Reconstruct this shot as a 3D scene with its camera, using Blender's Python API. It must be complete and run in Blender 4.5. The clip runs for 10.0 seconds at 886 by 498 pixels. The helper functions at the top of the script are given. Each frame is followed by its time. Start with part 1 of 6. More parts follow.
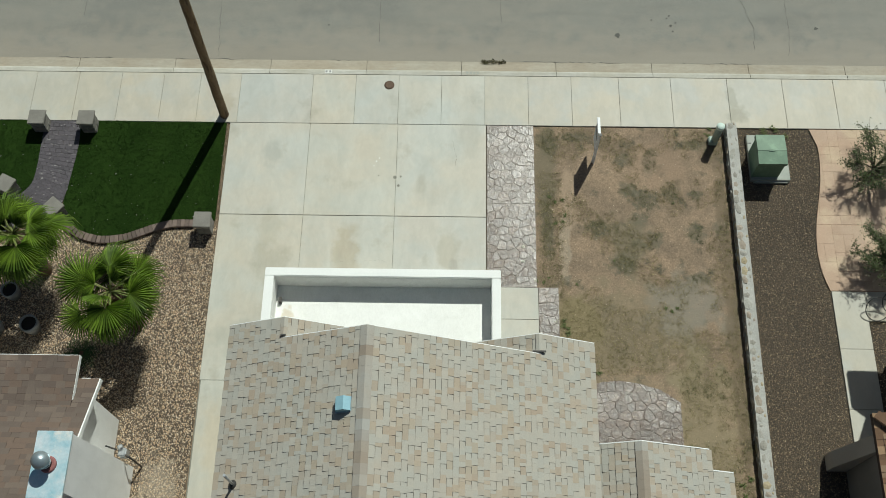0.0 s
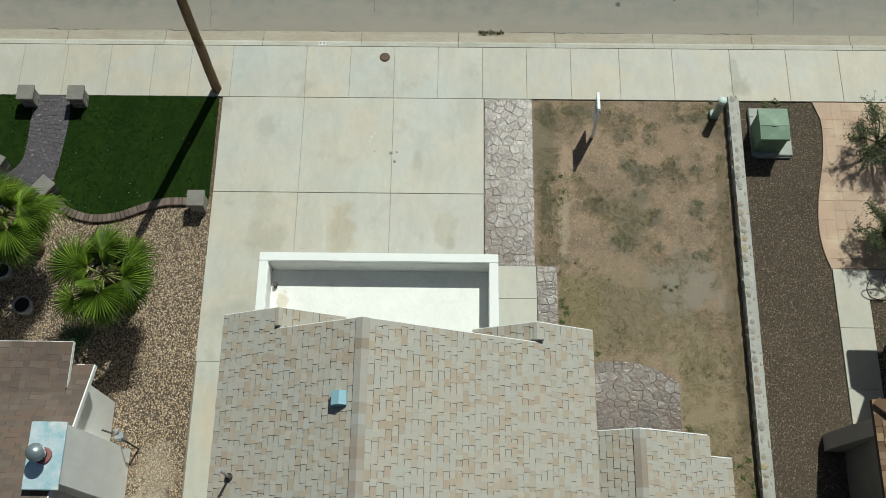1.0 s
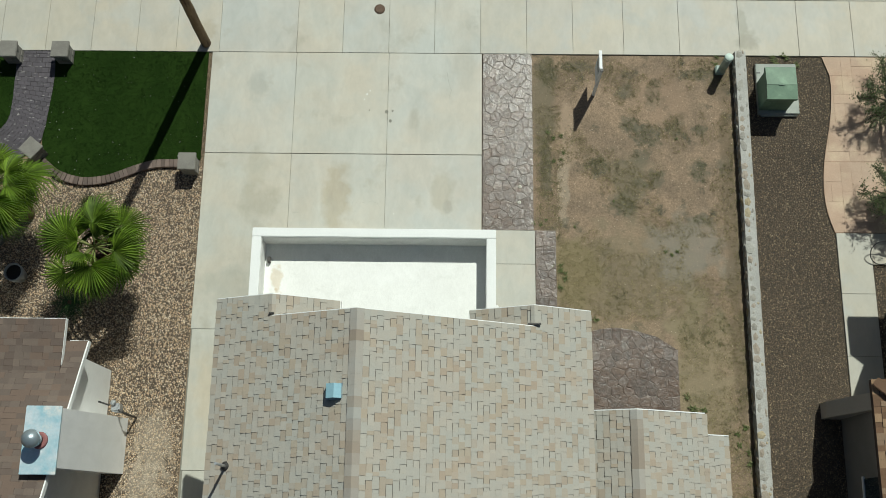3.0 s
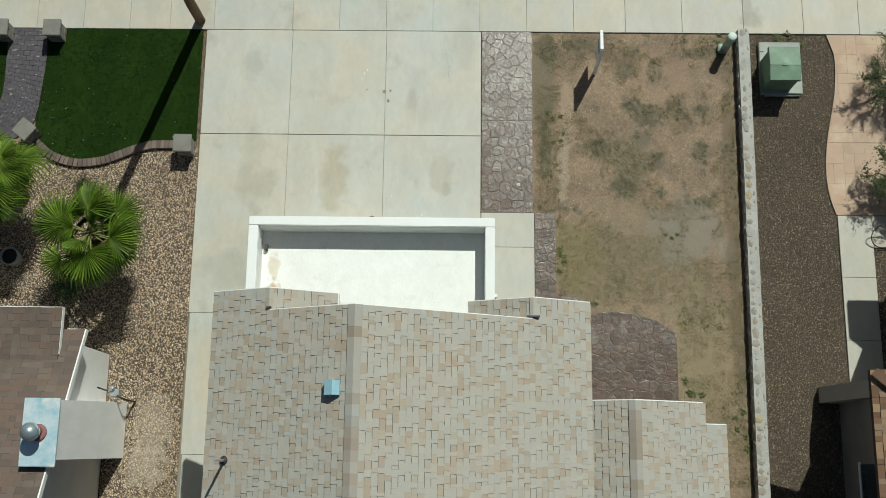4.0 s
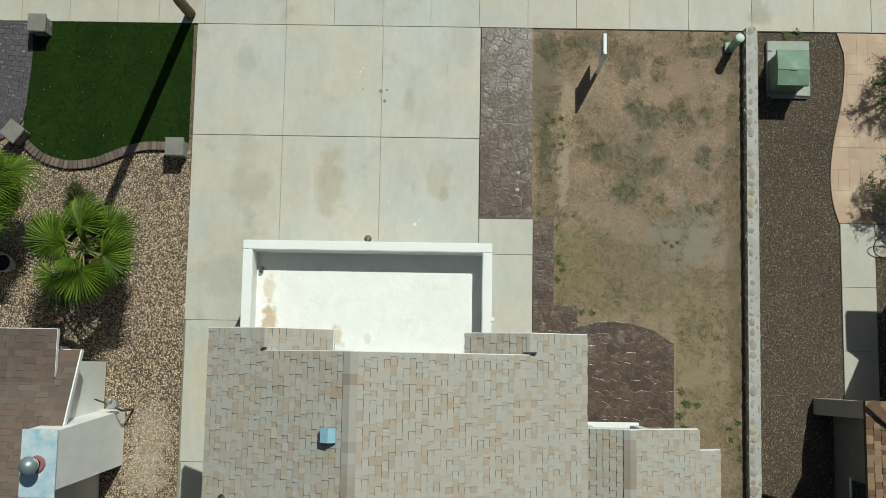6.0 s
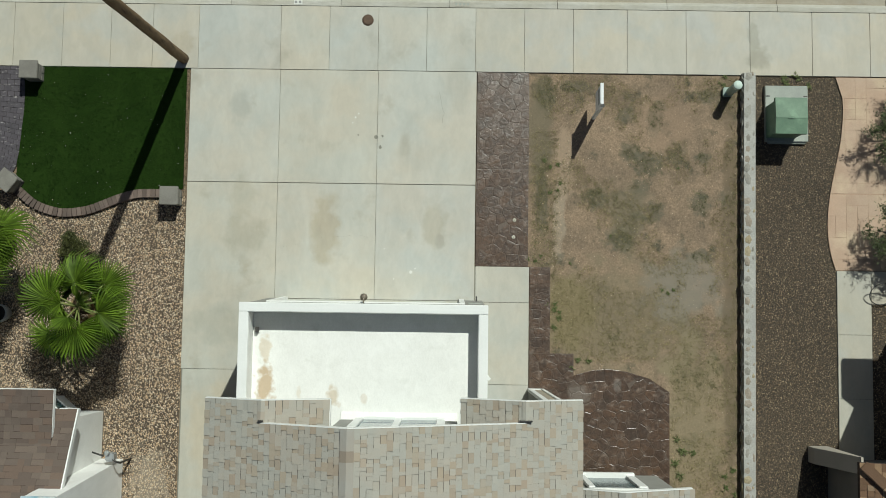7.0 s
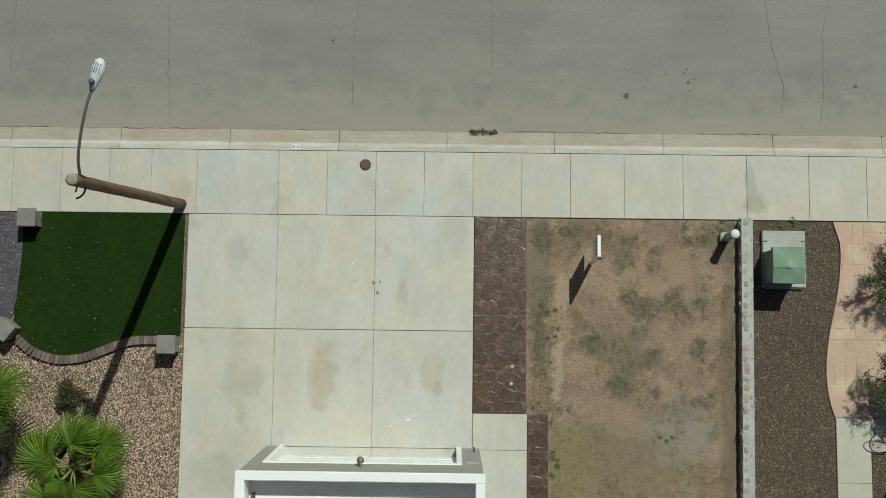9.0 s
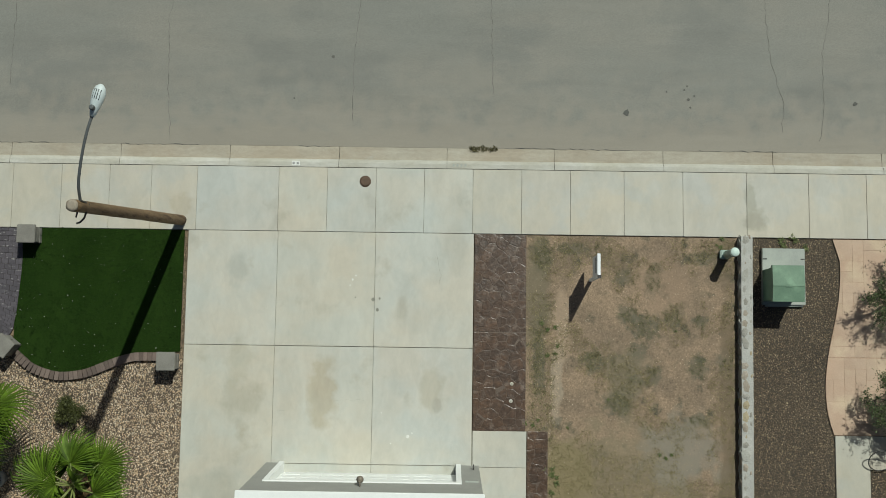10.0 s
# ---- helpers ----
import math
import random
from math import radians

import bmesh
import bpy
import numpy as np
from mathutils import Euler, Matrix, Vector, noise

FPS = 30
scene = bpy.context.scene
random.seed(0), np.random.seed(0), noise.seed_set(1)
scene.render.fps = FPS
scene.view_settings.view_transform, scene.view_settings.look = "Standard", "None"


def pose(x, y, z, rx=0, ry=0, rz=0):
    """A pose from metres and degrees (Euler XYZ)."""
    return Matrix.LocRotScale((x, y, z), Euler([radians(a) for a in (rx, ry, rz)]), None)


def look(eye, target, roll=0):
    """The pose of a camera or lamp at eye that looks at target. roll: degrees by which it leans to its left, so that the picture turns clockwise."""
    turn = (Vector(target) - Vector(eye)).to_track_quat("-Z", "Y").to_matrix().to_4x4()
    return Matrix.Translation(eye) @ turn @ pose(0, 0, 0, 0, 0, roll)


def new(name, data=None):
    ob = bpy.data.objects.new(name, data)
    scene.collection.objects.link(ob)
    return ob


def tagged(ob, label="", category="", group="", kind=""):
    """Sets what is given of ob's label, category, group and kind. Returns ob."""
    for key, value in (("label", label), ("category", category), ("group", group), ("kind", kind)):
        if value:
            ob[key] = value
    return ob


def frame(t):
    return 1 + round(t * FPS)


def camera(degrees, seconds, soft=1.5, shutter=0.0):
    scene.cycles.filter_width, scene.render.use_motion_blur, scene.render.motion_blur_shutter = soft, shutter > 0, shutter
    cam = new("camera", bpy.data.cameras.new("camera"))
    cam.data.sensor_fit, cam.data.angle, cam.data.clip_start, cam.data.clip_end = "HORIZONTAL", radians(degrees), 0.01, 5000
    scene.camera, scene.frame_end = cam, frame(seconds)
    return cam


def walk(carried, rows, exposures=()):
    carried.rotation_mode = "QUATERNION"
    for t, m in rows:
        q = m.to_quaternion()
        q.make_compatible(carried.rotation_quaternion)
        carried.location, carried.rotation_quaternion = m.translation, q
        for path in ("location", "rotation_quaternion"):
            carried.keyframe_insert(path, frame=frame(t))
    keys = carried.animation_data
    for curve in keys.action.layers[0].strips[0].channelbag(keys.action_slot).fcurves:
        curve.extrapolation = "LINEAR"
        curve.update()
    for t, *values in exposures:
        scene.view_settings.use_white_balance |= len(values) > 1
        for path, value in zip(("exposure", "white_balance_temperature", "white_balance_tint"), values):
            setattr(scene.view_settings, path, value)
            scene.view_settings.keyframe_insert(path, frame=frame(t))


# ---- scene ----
cam = camera(47.1, 10.0, 0.9)
PATH = [
    (0, (0.073, -0.34, 24.313), (0.047, 0.484, 22.491), -0.9),
    (0.5, (0.128, 0.229, 24.335), (0.099, 0.996, 22.488), -1.3),
    (1, (0.113, 0.591, 24.365), (0.09, 1.314, 22.501), -1.1),
    (1.5, (0.137, 1.046, 24.384), (0.114, 1.719, 22.501), -1.2),
    (2, (0.171, 1.489, 24.429), (0.147, 2.114, 22.53), -1.5),
    (2.5, (0.186, 1.908, 24.464), (0.162, 2.488, 22.55), -1.7),
    (4, (0.19, 3.223, 24.549), (0.17, 3.655, 22.597), -2.0),
    (4.5, (0.219, 3.718, 24.572), (0.197, 4.103, 22.609), -2.5),
    (5, (0.192, 4.396, 24.626), (0.174, 4.733, 22.655), -2.4),
    (5.5, (0.204, 5.158, 24.682), (0.186, 5.45, 22.704), -2.8),
    (6.8, (0.206, 7.60, 24.866), (0.195, 7.757, 22.873), -2.8),
    (7, (0.206, 8.039, 24.892), (0.196, 8.197, 22.899), -2.8),
    (7.5, (0.189, 8.933, 24.932), (0.18, 9.104, 22.94), -2.3),
    (8, (0.222, 9.795, 24.986), (0.211, 9.984, 22.995), -2.6),
    (8.5, (0.274, 10.503, 25.074), (0.261, 10.706, 23.084), -3.1),
    (9, (0.284, 11.067, 25.132), (0.269, 11.27, 23.143), -3.5),
    (9.5, (0.28, 11.314, 25.177), (0.267, 11.519, 23.187), -3.1),
    (10, (0.257, 11.536, 25.182), (0.244, 11.735, 23.192), -2.9),
]
walk(cam, [(t, look(eye, target, roll)) for t, eye, target, roll in PATH], [(0, 0.0, 6300, -1), (5.5, -0.05, 6300, -1), (7.5, -0.10, 6300, -1), (10, -0.11, 6300, -1)])

# ---- light ----
SUN_DIR = Vector((0.34, 0.66, 1.0)).normalized()
world = bpy.data.worlds.new("world")
scene.world = world
world.use_nodes = True
sky = world.node_tree.nodes.new("ShaderNodeTexSky")
sky.sky_type, sky.sun_disc = "NISHITA", False
sky.sun_elevation, sky.sun_rotation = math.asin(SUN_DIR.z), math.atan2(SUN_DIR.x, SUN_DIR.y)
back = world.node_tree.nodes["Background"]
sky.dust_density = 2.0
back.inputs[1].default_value = 0.035
world.node_tree.links.new(sky.outputs[0], back.inputs[0])
sun_data = bpy.data.lights.new("sun", "SUN")
sun_data.energy, sun_data.angle, sun_data.color = 3.92, radians(0.53), (1.0, 0.97, 0.905)
sun = new("sun", sun_data)
sun.matrix_world = look(SUN_DIR * 60, (0, 0, 0))


# ---- materials ----
def mat(name, c1, c2, big=0.8, fine=30.0, rough=0.85, bump=0.25, depth=0.01, metal=0.0, rnd=0.0, isl=0.0,
        grain=0.25, c3=None, spot=3.0, spot_at=0.62, stretch=(1, 1, 1), spec=0.3, coat=0.0, mixing=(0.38, 0.62)):
    """Two tones mixed by large noise, fine grain, an optional third tone in spots, and bump."""
    m = bpy.data.materials.new(name)
    m.use_nodes = True
    nt = m.node_tree
    N, L = nt.nodes, nt.links
    p = N["Principled BSDF"]
    geo = N.new("ShaderNodeNewGeometry")
    mp = N.new("ShaderNodeMapping")
    mp.inputs["Scale"].default_value = stretch
    L.new(geo.outputs["Position"], mp.inputs["Vector"])

    def noise_at(scale, detail=5.0, w=0.6):
        n = N.new("ShaderNodeTexNoise")
        n.inputs["Scale"].default_value, n.inputs["Detail"].default_value, n.inputs["Roughness"].default_value = scale, detail, w
        L.new(mp.outputs[0], n.inputs["Vector"])
        return n.outputs["Fac"]

    def ramp(src, a, b):
        r = N.new("ShaderNodeMapRange")
        r.inputs["From Min"].default_value, r.inputs["From Max"].default_value = a, b
        L.new(src, r.inputs["Value"])
        return r.outputs[0]

    def mix(f, a, b, mode="MIX"):
        x = N.new("ShaderNodeMix")
        x.data_type, x.blend_type = "RGBA", mode
        for sock, v in ((x.inputs[0], f), (x.inputs[6], a), (x.inputs[7], b)):
            if isinstance(v, (int, float)):
                sock.default_value = v
            elif isinstance(v, tuple):
                sock.default_value = (*v, 1)
            else:
                L.new(v, sock)
        return x.outputs[2]

    col = mix(ramp(noise_at(big), *mixing), c1, c2)
    if c3:
        col = mix(ramp(noise_at(spot, 6), spot_at, spot_at + 0.12), col, c3)
    fine_fac = noise_at(fine, 4, 0.7)
    g = ramp(fine_fac, 0.25, 0.75)
    lo, hi = 1 - grain, 1 + grain
    gr = N.new("ShaderNodeMapRange")
    gr.inputs["To Min"].default_value, gr.inputs["To Max"].default_value = lo, hi
    L.new(g, gr.inputs["Value"])
    fac = gr.outputs[0]
    for amount, kind in ((rnd, "obj"), (isl, "isl")):
        if amount:
            src = N.new("ShaderNodeObjectInfo").outputs["Random"] if kind == "obj" else geo.outputs["Random Per Island"]
            r = N.new("ShaderNodeMapRange")
            r.inputs["To Min"].default_value, r.inputs["To Max"].default_value = 1 - amount, 1 + amount
            L.new(src, r.inputs["Value"])
            mm = N.new("ShaderNodeMath")
            mm.operation = "MULTIPLY"
            L.new(fac, mm.inputs[0]), L.new(r.outputs[0], mm.inputs[1])
            fac = mm.outputs[0]
    sc = N.new("ShaderNodeVectorMath")
    sc.operation = "SCALE"
    L.new(col, sc.inputs[0]), L.new(fac, sc.inputs["Scale"])
    L.new(sc.outputs[0], p.inputs["Base Color"])
    p.inputs["Roughness"].default_value, p.inputs["Metallic"].default_value = rough, metal
    p.inputs["Specular IOR Level"].default_value = spec
    p.inputs["Coat Weight"].default_value = coat
    if bump:
        b = N.new("ShaderNodeBump")
        b.inputs["Strength"].default_value, b.inputs["Distance"].default_value = bump, depth
        L.new(fine_fac, b.inputs["Height"])
        L.new(b.outputs[0], p.inputs["Normal"])
    return m


def tones(m, colours, source="isl", amount=1.0):
    """Spreads several base colours over the pieces at random, keeping the grain."""
    nt = m.node_tree
    N, L = nt.nodes, nt.links
    p = N["Principled BSDF"]
    old = p.inputs["Base Color"].links[0].from_socket
    src = N.new("ShaderNodeObjectInfo").outputs["Random"] if source == "obj" else N.new("ShaderNodeNewGeometry").outputs["Random Per Island"]
    r = N.new("ShaderNodeValToRGB")
    r.color_ramp.interpolation = "CONSTANT"
    for i, c in enumerate(colours):
        e = r.color_ramp.elements[i] if i < 2 else r.color_ramp.elements.new(0.5)
        e.position, e.color = i / len(colours), (*c, 1)
    L.new(src, r.inputs[0])
    x = N.new("ShaderNodeMix")
    x.data_type, x.blend_type = "RGBA", "MULTIPLY"
    x.inputs[0].default_value = amount
    L.new(old, x.inputs[6]), L.new(r.outputs[0], x.inputs[7])
    L.new(x.outputs[2], p.inputs["Base Color"])
    return m


CONCRETE = mat("concrete", (0.495, 0.475, 0.415), (0.505, 0.465, 0.38), big=0.6, fine=60, rnd=0.03, grain=0.07, rough=0.6, spec=0.5, bump=0.15, depth=0.004, c3=(0.47, 0.465, 0.42), spot=0.8, spot_at=0.5)
KERB = mat("kerb_concrete", (0.52, 0.51, 0.46), (0.46, 0.44, 0.37), big=0.8, fine=50, rnd=0.05, grain=0.1, bump=0.2, depth=0.004)
GUTTER = mat("gutter_concrete", (0.42, 0.385, 0.315), (0.39, 0.34, 0.265), big=0.7, fine=40, rnd=0.05, grain=0.12, c3=(0.40, 0.38, 0.33), spot=2, bump=0.2, depth=0.004)
JOINT = mat("joint_dirt", (0.25, 0.24, 0.20), (0.19, 0.18, 0.145), fine=50)
ASPHALT = mat("worn_asphalt", (0.226, 0.225, 0.200), (0.250, 0.239, 0.207), big=0.35, fine=45, grain=0.18, bump=0.35, depth=0.006, c3=(0.21, 0.208, 0.186), spot=0.6, spot_at=0.5, stretch=(0.6, 1.2, 1), rough=0.75)
CRACK = mat("crack_tar", (0.145, 0.14, 0.122), (0.12, 0.115, 0.10), fine=30)
STAIN = mat("oil_stain", (0.10, 0.10, 0.09), (0.13, 0.125, 0.11), fine=30)
SOIL = mat("soil", (0.24, 0.17, 0.11), (0.20, 0.15, 0.10), fine=25, grain=0.3)
DIRT = mat("dry_lawn_soil", (0.37, 0.268, 0.182), (0.275, 0.204, 0.142), big=0.9, fine=22, grain=0.3, bump=0.5, depth=0.02, c3=(0.13, 0.115, 0.078), spot=1.9, spot_at=0.56, mixing=(0.4, 0.6))
TURF = mat("artificial_turf", (0.013, 0.030, 0.005), (0.019, 0.040, 0.007), big=1.2, fine=60, grain=0.55, bump=0.6, depth=0.02, rough=0.95, spec=0.05, stretch=(1, 0.6, 1))
BLADE = mat("turf_blades", (0.017, 0.036, 0.007), (0.023, 0.046, 0.009), fine=40, isl=0.6, grain=0.2, bump=0, rough=0.9, spec=0.05)
GRAVEL_BED = mat("gravel_bed", (0.12, 0.092, 0.066), (0.085, 0.067, 0.05), big=0.6, fine=28, grain=0.5, bump=0.8, depth=0.02)
GRAVEL = tones(mat("tan_gravel", (0.475, 0.405, 0.315), (0.40, 0.335, 0.255), big=0.5, fine=30, grain=0.2, bump=0.2, rough=0.9),
               [(1, 1, 1), (0.55, 0.51, 0.47), (1.5, 1.5, 1.5), (0.28, 0.25, 0.23), (1.1, 0.95, 0.8), (2.0, 2.0, 1.95), (0.8, 0.74, 0.68), (0.45, 0.4, 0.37)])
GRAVEL2_BED = mat("brown_gravel_bed", (0.075, 0.060, 0.046), (0.06, 0.049, 0.039), big=0.6, fine=28, grain=0.5, bump=0.8, depth=0.02)
GRAVEL2 = tones(mat("brown_gravel", (0.215, 0.178, 0.128), (0.178, 0.147, 0.106), big=0.5, fine=30, grain=0.2, bump=0.2, rough=0.9),
                [(0.8, 0.8, 0.8), (0.5, 0.47, 0.45), (1.35, 1.22, 1.1), (0.38, 0.35, 0.33), (1.0, 0.92, 0.85), (2.2, 2.1, 1.85), (0.45, 0.42, 0.4), (0.7, 0.66, 0.62), (1.6, 1.45, 1.25), (0.42, 0.4, 0.38), (1.1, 0.95, 0.85), (1.5, 1.45, 1.35)])
FLAG = mat("stamped_flagstone", (0.084, 0.047, 0.027), (0.060, 0.037, 0.024), big=2.4, fine=11, grain=0.5, bump=0.42, depth=0.025, rough=0.31, rnd=0.20, spec=0.8, c3=(0.135, 0.098, 0.075), spot=5.0, spot_at=0.54)
FLAG_JOINT = mat("flagstone_joint", (0.115, 0.082, 0.060), (0.088, 0.063, 0.047), fine=30, rough=0.42, spec=0.7)
SLATE = mat("purple_paver", (0.088, 0.078, 0.088), (0.074, 0.067, 0.075), big=1.5, fine=30, grain=0.25, bump=0.4, rnd=0.12, rough=0.55, c3=(0.36, 0.34, 0.33), spot=6, spot_at=0.585, stretch=(1, 2.2, 1))
ASHLAR = mat("peach_stamped_concrete", (0.49, 0.368, 0.278), (0.465, 0.328, 0.24), big=0.6, fine=30, grain=0.08, bump=0.3, rnd=0.05, c3=(0.55, 0.43, 0.31), spot=0.8, spot_at=0.5)
ASHLAR_JOINT = mat("peach_joint", (0.43, 0.305, 0.22), (0.40, 0.28, 0.20), fine=30)
WHITE = mat("white_paint", (0.80, 0.81, 0.79), (0.76, 0.77, 0.75), big=1.0, fine=40, grain=0.04, bump=0.1, depth=0.004, rough=0.6)
MEMBRANE = mat("white_roof_coating", (0.85, 0.85, 0.82), (0.82, 0.82, 0.79), big=0.9, fine=35, grain=0.05, bump=0.2, depth=0.006, rough=0.6, c3=(0.745, 0.745, 0.71), spot=2.4, spot_at=0.6)
STUCCO = mat("grey_stucco", (0.30, 0.30, 0.275), (0.27, 0.27, 0.25), big=1.2, fine=70, grain=0.1, bump=0.5, depth=0.006)
STUCCO_PALE = mat("pale_stucco", (0.79, 0.795, 0.775), (0.75, 0.755, 0.735), big=1.0, fine=60, grain=0.06, bump=0.4, depth=0.006)
# Paler than the villa's taupe stucco: sunlight on the buttress put into colour.
TAUPE_LIT = mat("sunlit_taupe_stucco", (0.46, 0.42, 0.36), (0.42, 0.385, 0.33), big=1.0, fine=60, grain=0.08, bump=0.4, depth=0.006)
STUCCO_DARK = mat("taupe_stucco", (0.24, 0.225, 0.205), (0.21, 0.20, 0.18), big=1.0, fine=60, grain=0.08, bump=0.4, depth=0.006)
SHINGLE_SET = [(0.98, 1.0, 1.0), (0.98, 0.92, 0.85), (1.02, 1.02, 1.0), (0.95, 0.92, 0.88), (1.04, 1.05, 1.04), (0.91, 0.83, 0.75), (0.99, 1.01, 1.01), (1.0, 0.97, 0.93), (0.90, 0.85, 0.79), (1.03, 1.03, 1.01), (0.96, 0.89, 0.80), (1.0, 1.0, 0.98)]
SHINGLE = tones(mat("weathered_shingle", (0.402, 0.364, 0.314), (0.384, 0.369, 0.331), big=1.5, fine=90, grain=0.12, bump=0.5, depth=0.005, rough=0.95, spec=0.1), SHINGLE_SET)
SHINGLE_ONE = tones(mat("weathered_shingle_piece", (0.402, 0.364, 0.314), (0.384, 0.369, 0.331), big=1.5, fine=90, grain=0.12, bump=0.5, depth=0.005, rough=0.95, spec=0.1), SHINGLE_SET, "obj")
SHINGLE_BASE = mat("shingle_underlay", (0.115, 0.105, 0.092), (0.095, 0.086, 0.076), big=0.7, fine=90, grain=0.15, rough=0.95, spec=0.1)
RIDGE = tones(mat("ridge_shingle", (0.325, 0.29, 0.25), (0.325, 0.308, 0.28), big=1.0, fine=90, grain=0.14, rough=0.95, spec=0.1), [(1, 1, 1), (0.88, 0.83, 0.78), (0.97, 0.93, 0.88), (1.1, 1.14, 1.16), (0.92, 0.87, 0.82), (1.0, 0.98, 0.95)], "obj")
BROWN_SH = tones(mat("brown_shingle", (0.150, 0.120, 0.101), (0.130, 0.104, 0.089), big=0.5, fine=80, grain=0.15, bump=0.5, depth=0.005, rough=0.95, spec=0.1, c3=(0.185, 0.145, 0.12), spot=0.5, spot_at=0.6),
                 [(1, 1, 1), (0.87, 0.85, 0.85), (1.10, 1.09, 1.07), (1.05, 0.97, 0.92), (0.92, 0.92, 0.92), (1.0, 0.95, 0.92)])
BROWN_BASE = mat("brown_shingle_underlay", (0.075, 0.052, 0.042), (0.065, 0.046, 0.04), fine=80, rough=0.95)
TILE = tones(mat("tan_tile", (0.265, 0.185, 0.122), (0.225, 0.156, 0.104), big=0.7, fine=50, grain=0.2, rough=0.9), [(1, 1, 1), (0.7, 0.6, 0.55), (1.2, 1.15, 1.05), (0.55, 0.48, 0.45), (0.95, 0.85, 0.75)])
TILE_ONE = tones(mat("tan_tile_piece", (0.265, 0.185, 0.122), (0.225, 0.156, 0.104), big=0.7, fine=50, grain=0.2, rough=0.9), [(1, 1, 1), (0.7, 0.6, 0.55), (1.2, 1.15, 1.05), (0.55, 0.48, 0.45), (0.95, 0.85, 0.75)], "obj")
WOOD_POLE = mat("weathered_pole_wood", (0.15, 0.098, 0.052), (0.20, 0.138, 0.078), big=2.0, fine=14, grain=0.45, bump=0.6, depth=0.012, stretch=(6, 6, 0.5), c3=(0.075, 0.045, 0.025), spot=1.8, spot_at=0.52)
WOOD_END = mat("pole_end_wood", (0.34, 0.30, 0.24), (0.26, 0.22, 0.17), big=8, fine=60, grain=0.25)
STEEL = mat("galvanised_steel", (0.50, 0.52, 0.53), (0.42, 0.44, 0.46), big=5, fine=60, grain=0.1, metal=0.7, rough=0.45, bump=0.05)
BRONZE = mat("bronze_lantern", (0.30, 0.26, 0.21), (0.22, 0.185, 0.15), fine=50, metal=0.5, rough=0.4, bump=0.05)
DARK_METAL = mat("dark_metal", (0.05, 0.05, 0.05), (0.08, 0.075, 0.07), fine=50, metal=0.5, rough=0.5, bump=0.05)
ARM = mat("grey_arm_metal", (0.17, 0.18, 0.18), (0.13, 0.14, 0.14), fine=50, metal=0.4, rough=0.5, bump=0.05)
LAMP_SHELL = mat("lamp_housing", (0.60, 0.66, 0.66), (0.52, 0.58, 0.58), fine=40, grain=0.05, rough=0.45, bump=0.05)
VENT_BLUE = mat("blue_vent_metal", (0.30, 0.50, 0.58), (0.26, 0.44, 0.52), big=4, fine=40, grain=0.06, rough=0.5, bump=0.05)
GREEN_STEEL = mat("green_painted_steel", (0.165, 0.255, 0.175), (0.128, 0.205, 0.14), big=2.4, fine=40, grain=0.1, rough=0.55, bump=0.08, c3=(0.20, 0.31, 0.21), spot=2.2, spot_at=0.56)
CAP_GREEN = mat("bleached_green_plastic", (0.58, 0.69, 0.62), (0.52, 0.63, 0.57), big=4, fine=40, grain=0.05, rough=0.5)
PALE_GREEN = mat("faded_green_plastic", (0.34, 0.42, 0.37), (0.29, 0.37, 0.33), big=4, fine=40, grain=0.08, rough=0.5)
PAD = mat("pad_concrete", (0.38, 0.40, 0.36), (0.33, 0.35, 0.32), big=2, fine=40, grain=0.1)
STONE = tones(mat("wall_stone", (0.34, 0.33, 0.30), (0.29, 0.275, 0.24), big=2.5, fine=30, grain=0.2, bump=0.6, depth=0.015),
              [(1, 1, 1), (0.85, 0.84, 0.82), (1.1, 1.1, 1.1), (1.12, 0.99, 0.74), (1.0, 0.9, 0.82), (0.9, 0.92, 0.92), (1.05, 1.06, 1.05), (0.95, 0.95, 0.94)], "obj")
MORTAR = mat("mortar", (0.44, 0.43, 0.40), (0.37, 0.365, 0.34), big=2, fine=30, grain=0.18, bump=0.6, depth=0.015)
CAPSTONE = mat("grey_cap_block", (0.225, 0.215, 0.19), (0.185, 0.175, 0.155), big=3, fine=40, grain=0.18, bump=0.4)
BRICK = mat("edging_brick", (0.165, 0.125, 0.105), (0.135, 0.105, 0.09), big=2, fine=40, grain=0.2, rnd=0.28, bump=0.4)
IRON = mat("cover_iron", (0.13, 0.085, 0.06), (0.10, 0.07, 0.05), big=12, fine=60, grain=0.3, metal=0.3, rough=0.7)
GLASS_DARK = mat("window_glass", (0.03, 0.045, 0.05), (0.04, 0.055, 0.06), fine=4, grain=0.1, rough=0.06, bump=0.0, spec=0.8)
GLASS_TEAL = mat("sky_tinted_glass", (0.03, 0.075, 0.085), (0.055, 0.11, 0.12), big=1.2, fine=6, grain=0.15, rough=0.15, bump=0.0, spec=0.3)
TEAL_GLASS = mat("teal_glass", (0.008, 0.035, 0.042), (0.012, 0.048, 0.052), fine=4, grain=0.1, rough=0.08, bump=0.0, spec=0.8)
CHIM_WHITE = mat("whitewashed_stucco", (0.88, 0.88, 0.865), (0.85, 0.85, 0.83), big=1.0, fine=60, grain=0.04, bump=0.4, depth=0.006)
# Blue tones and white spots put the reflected sky and clouds into the colour.
CHIM_CAP = mat("chimney_cap_sky_mirror", (0.66, 0.74, 0.78), (0.36, 0.58, 0.66), big=2.4, fine=20, grain=0.08, rough=0.3, metal=0.25, bump=0.05, c3=(0.78, 0.79, 0.76), spot=2.0, spot_at=0.52)
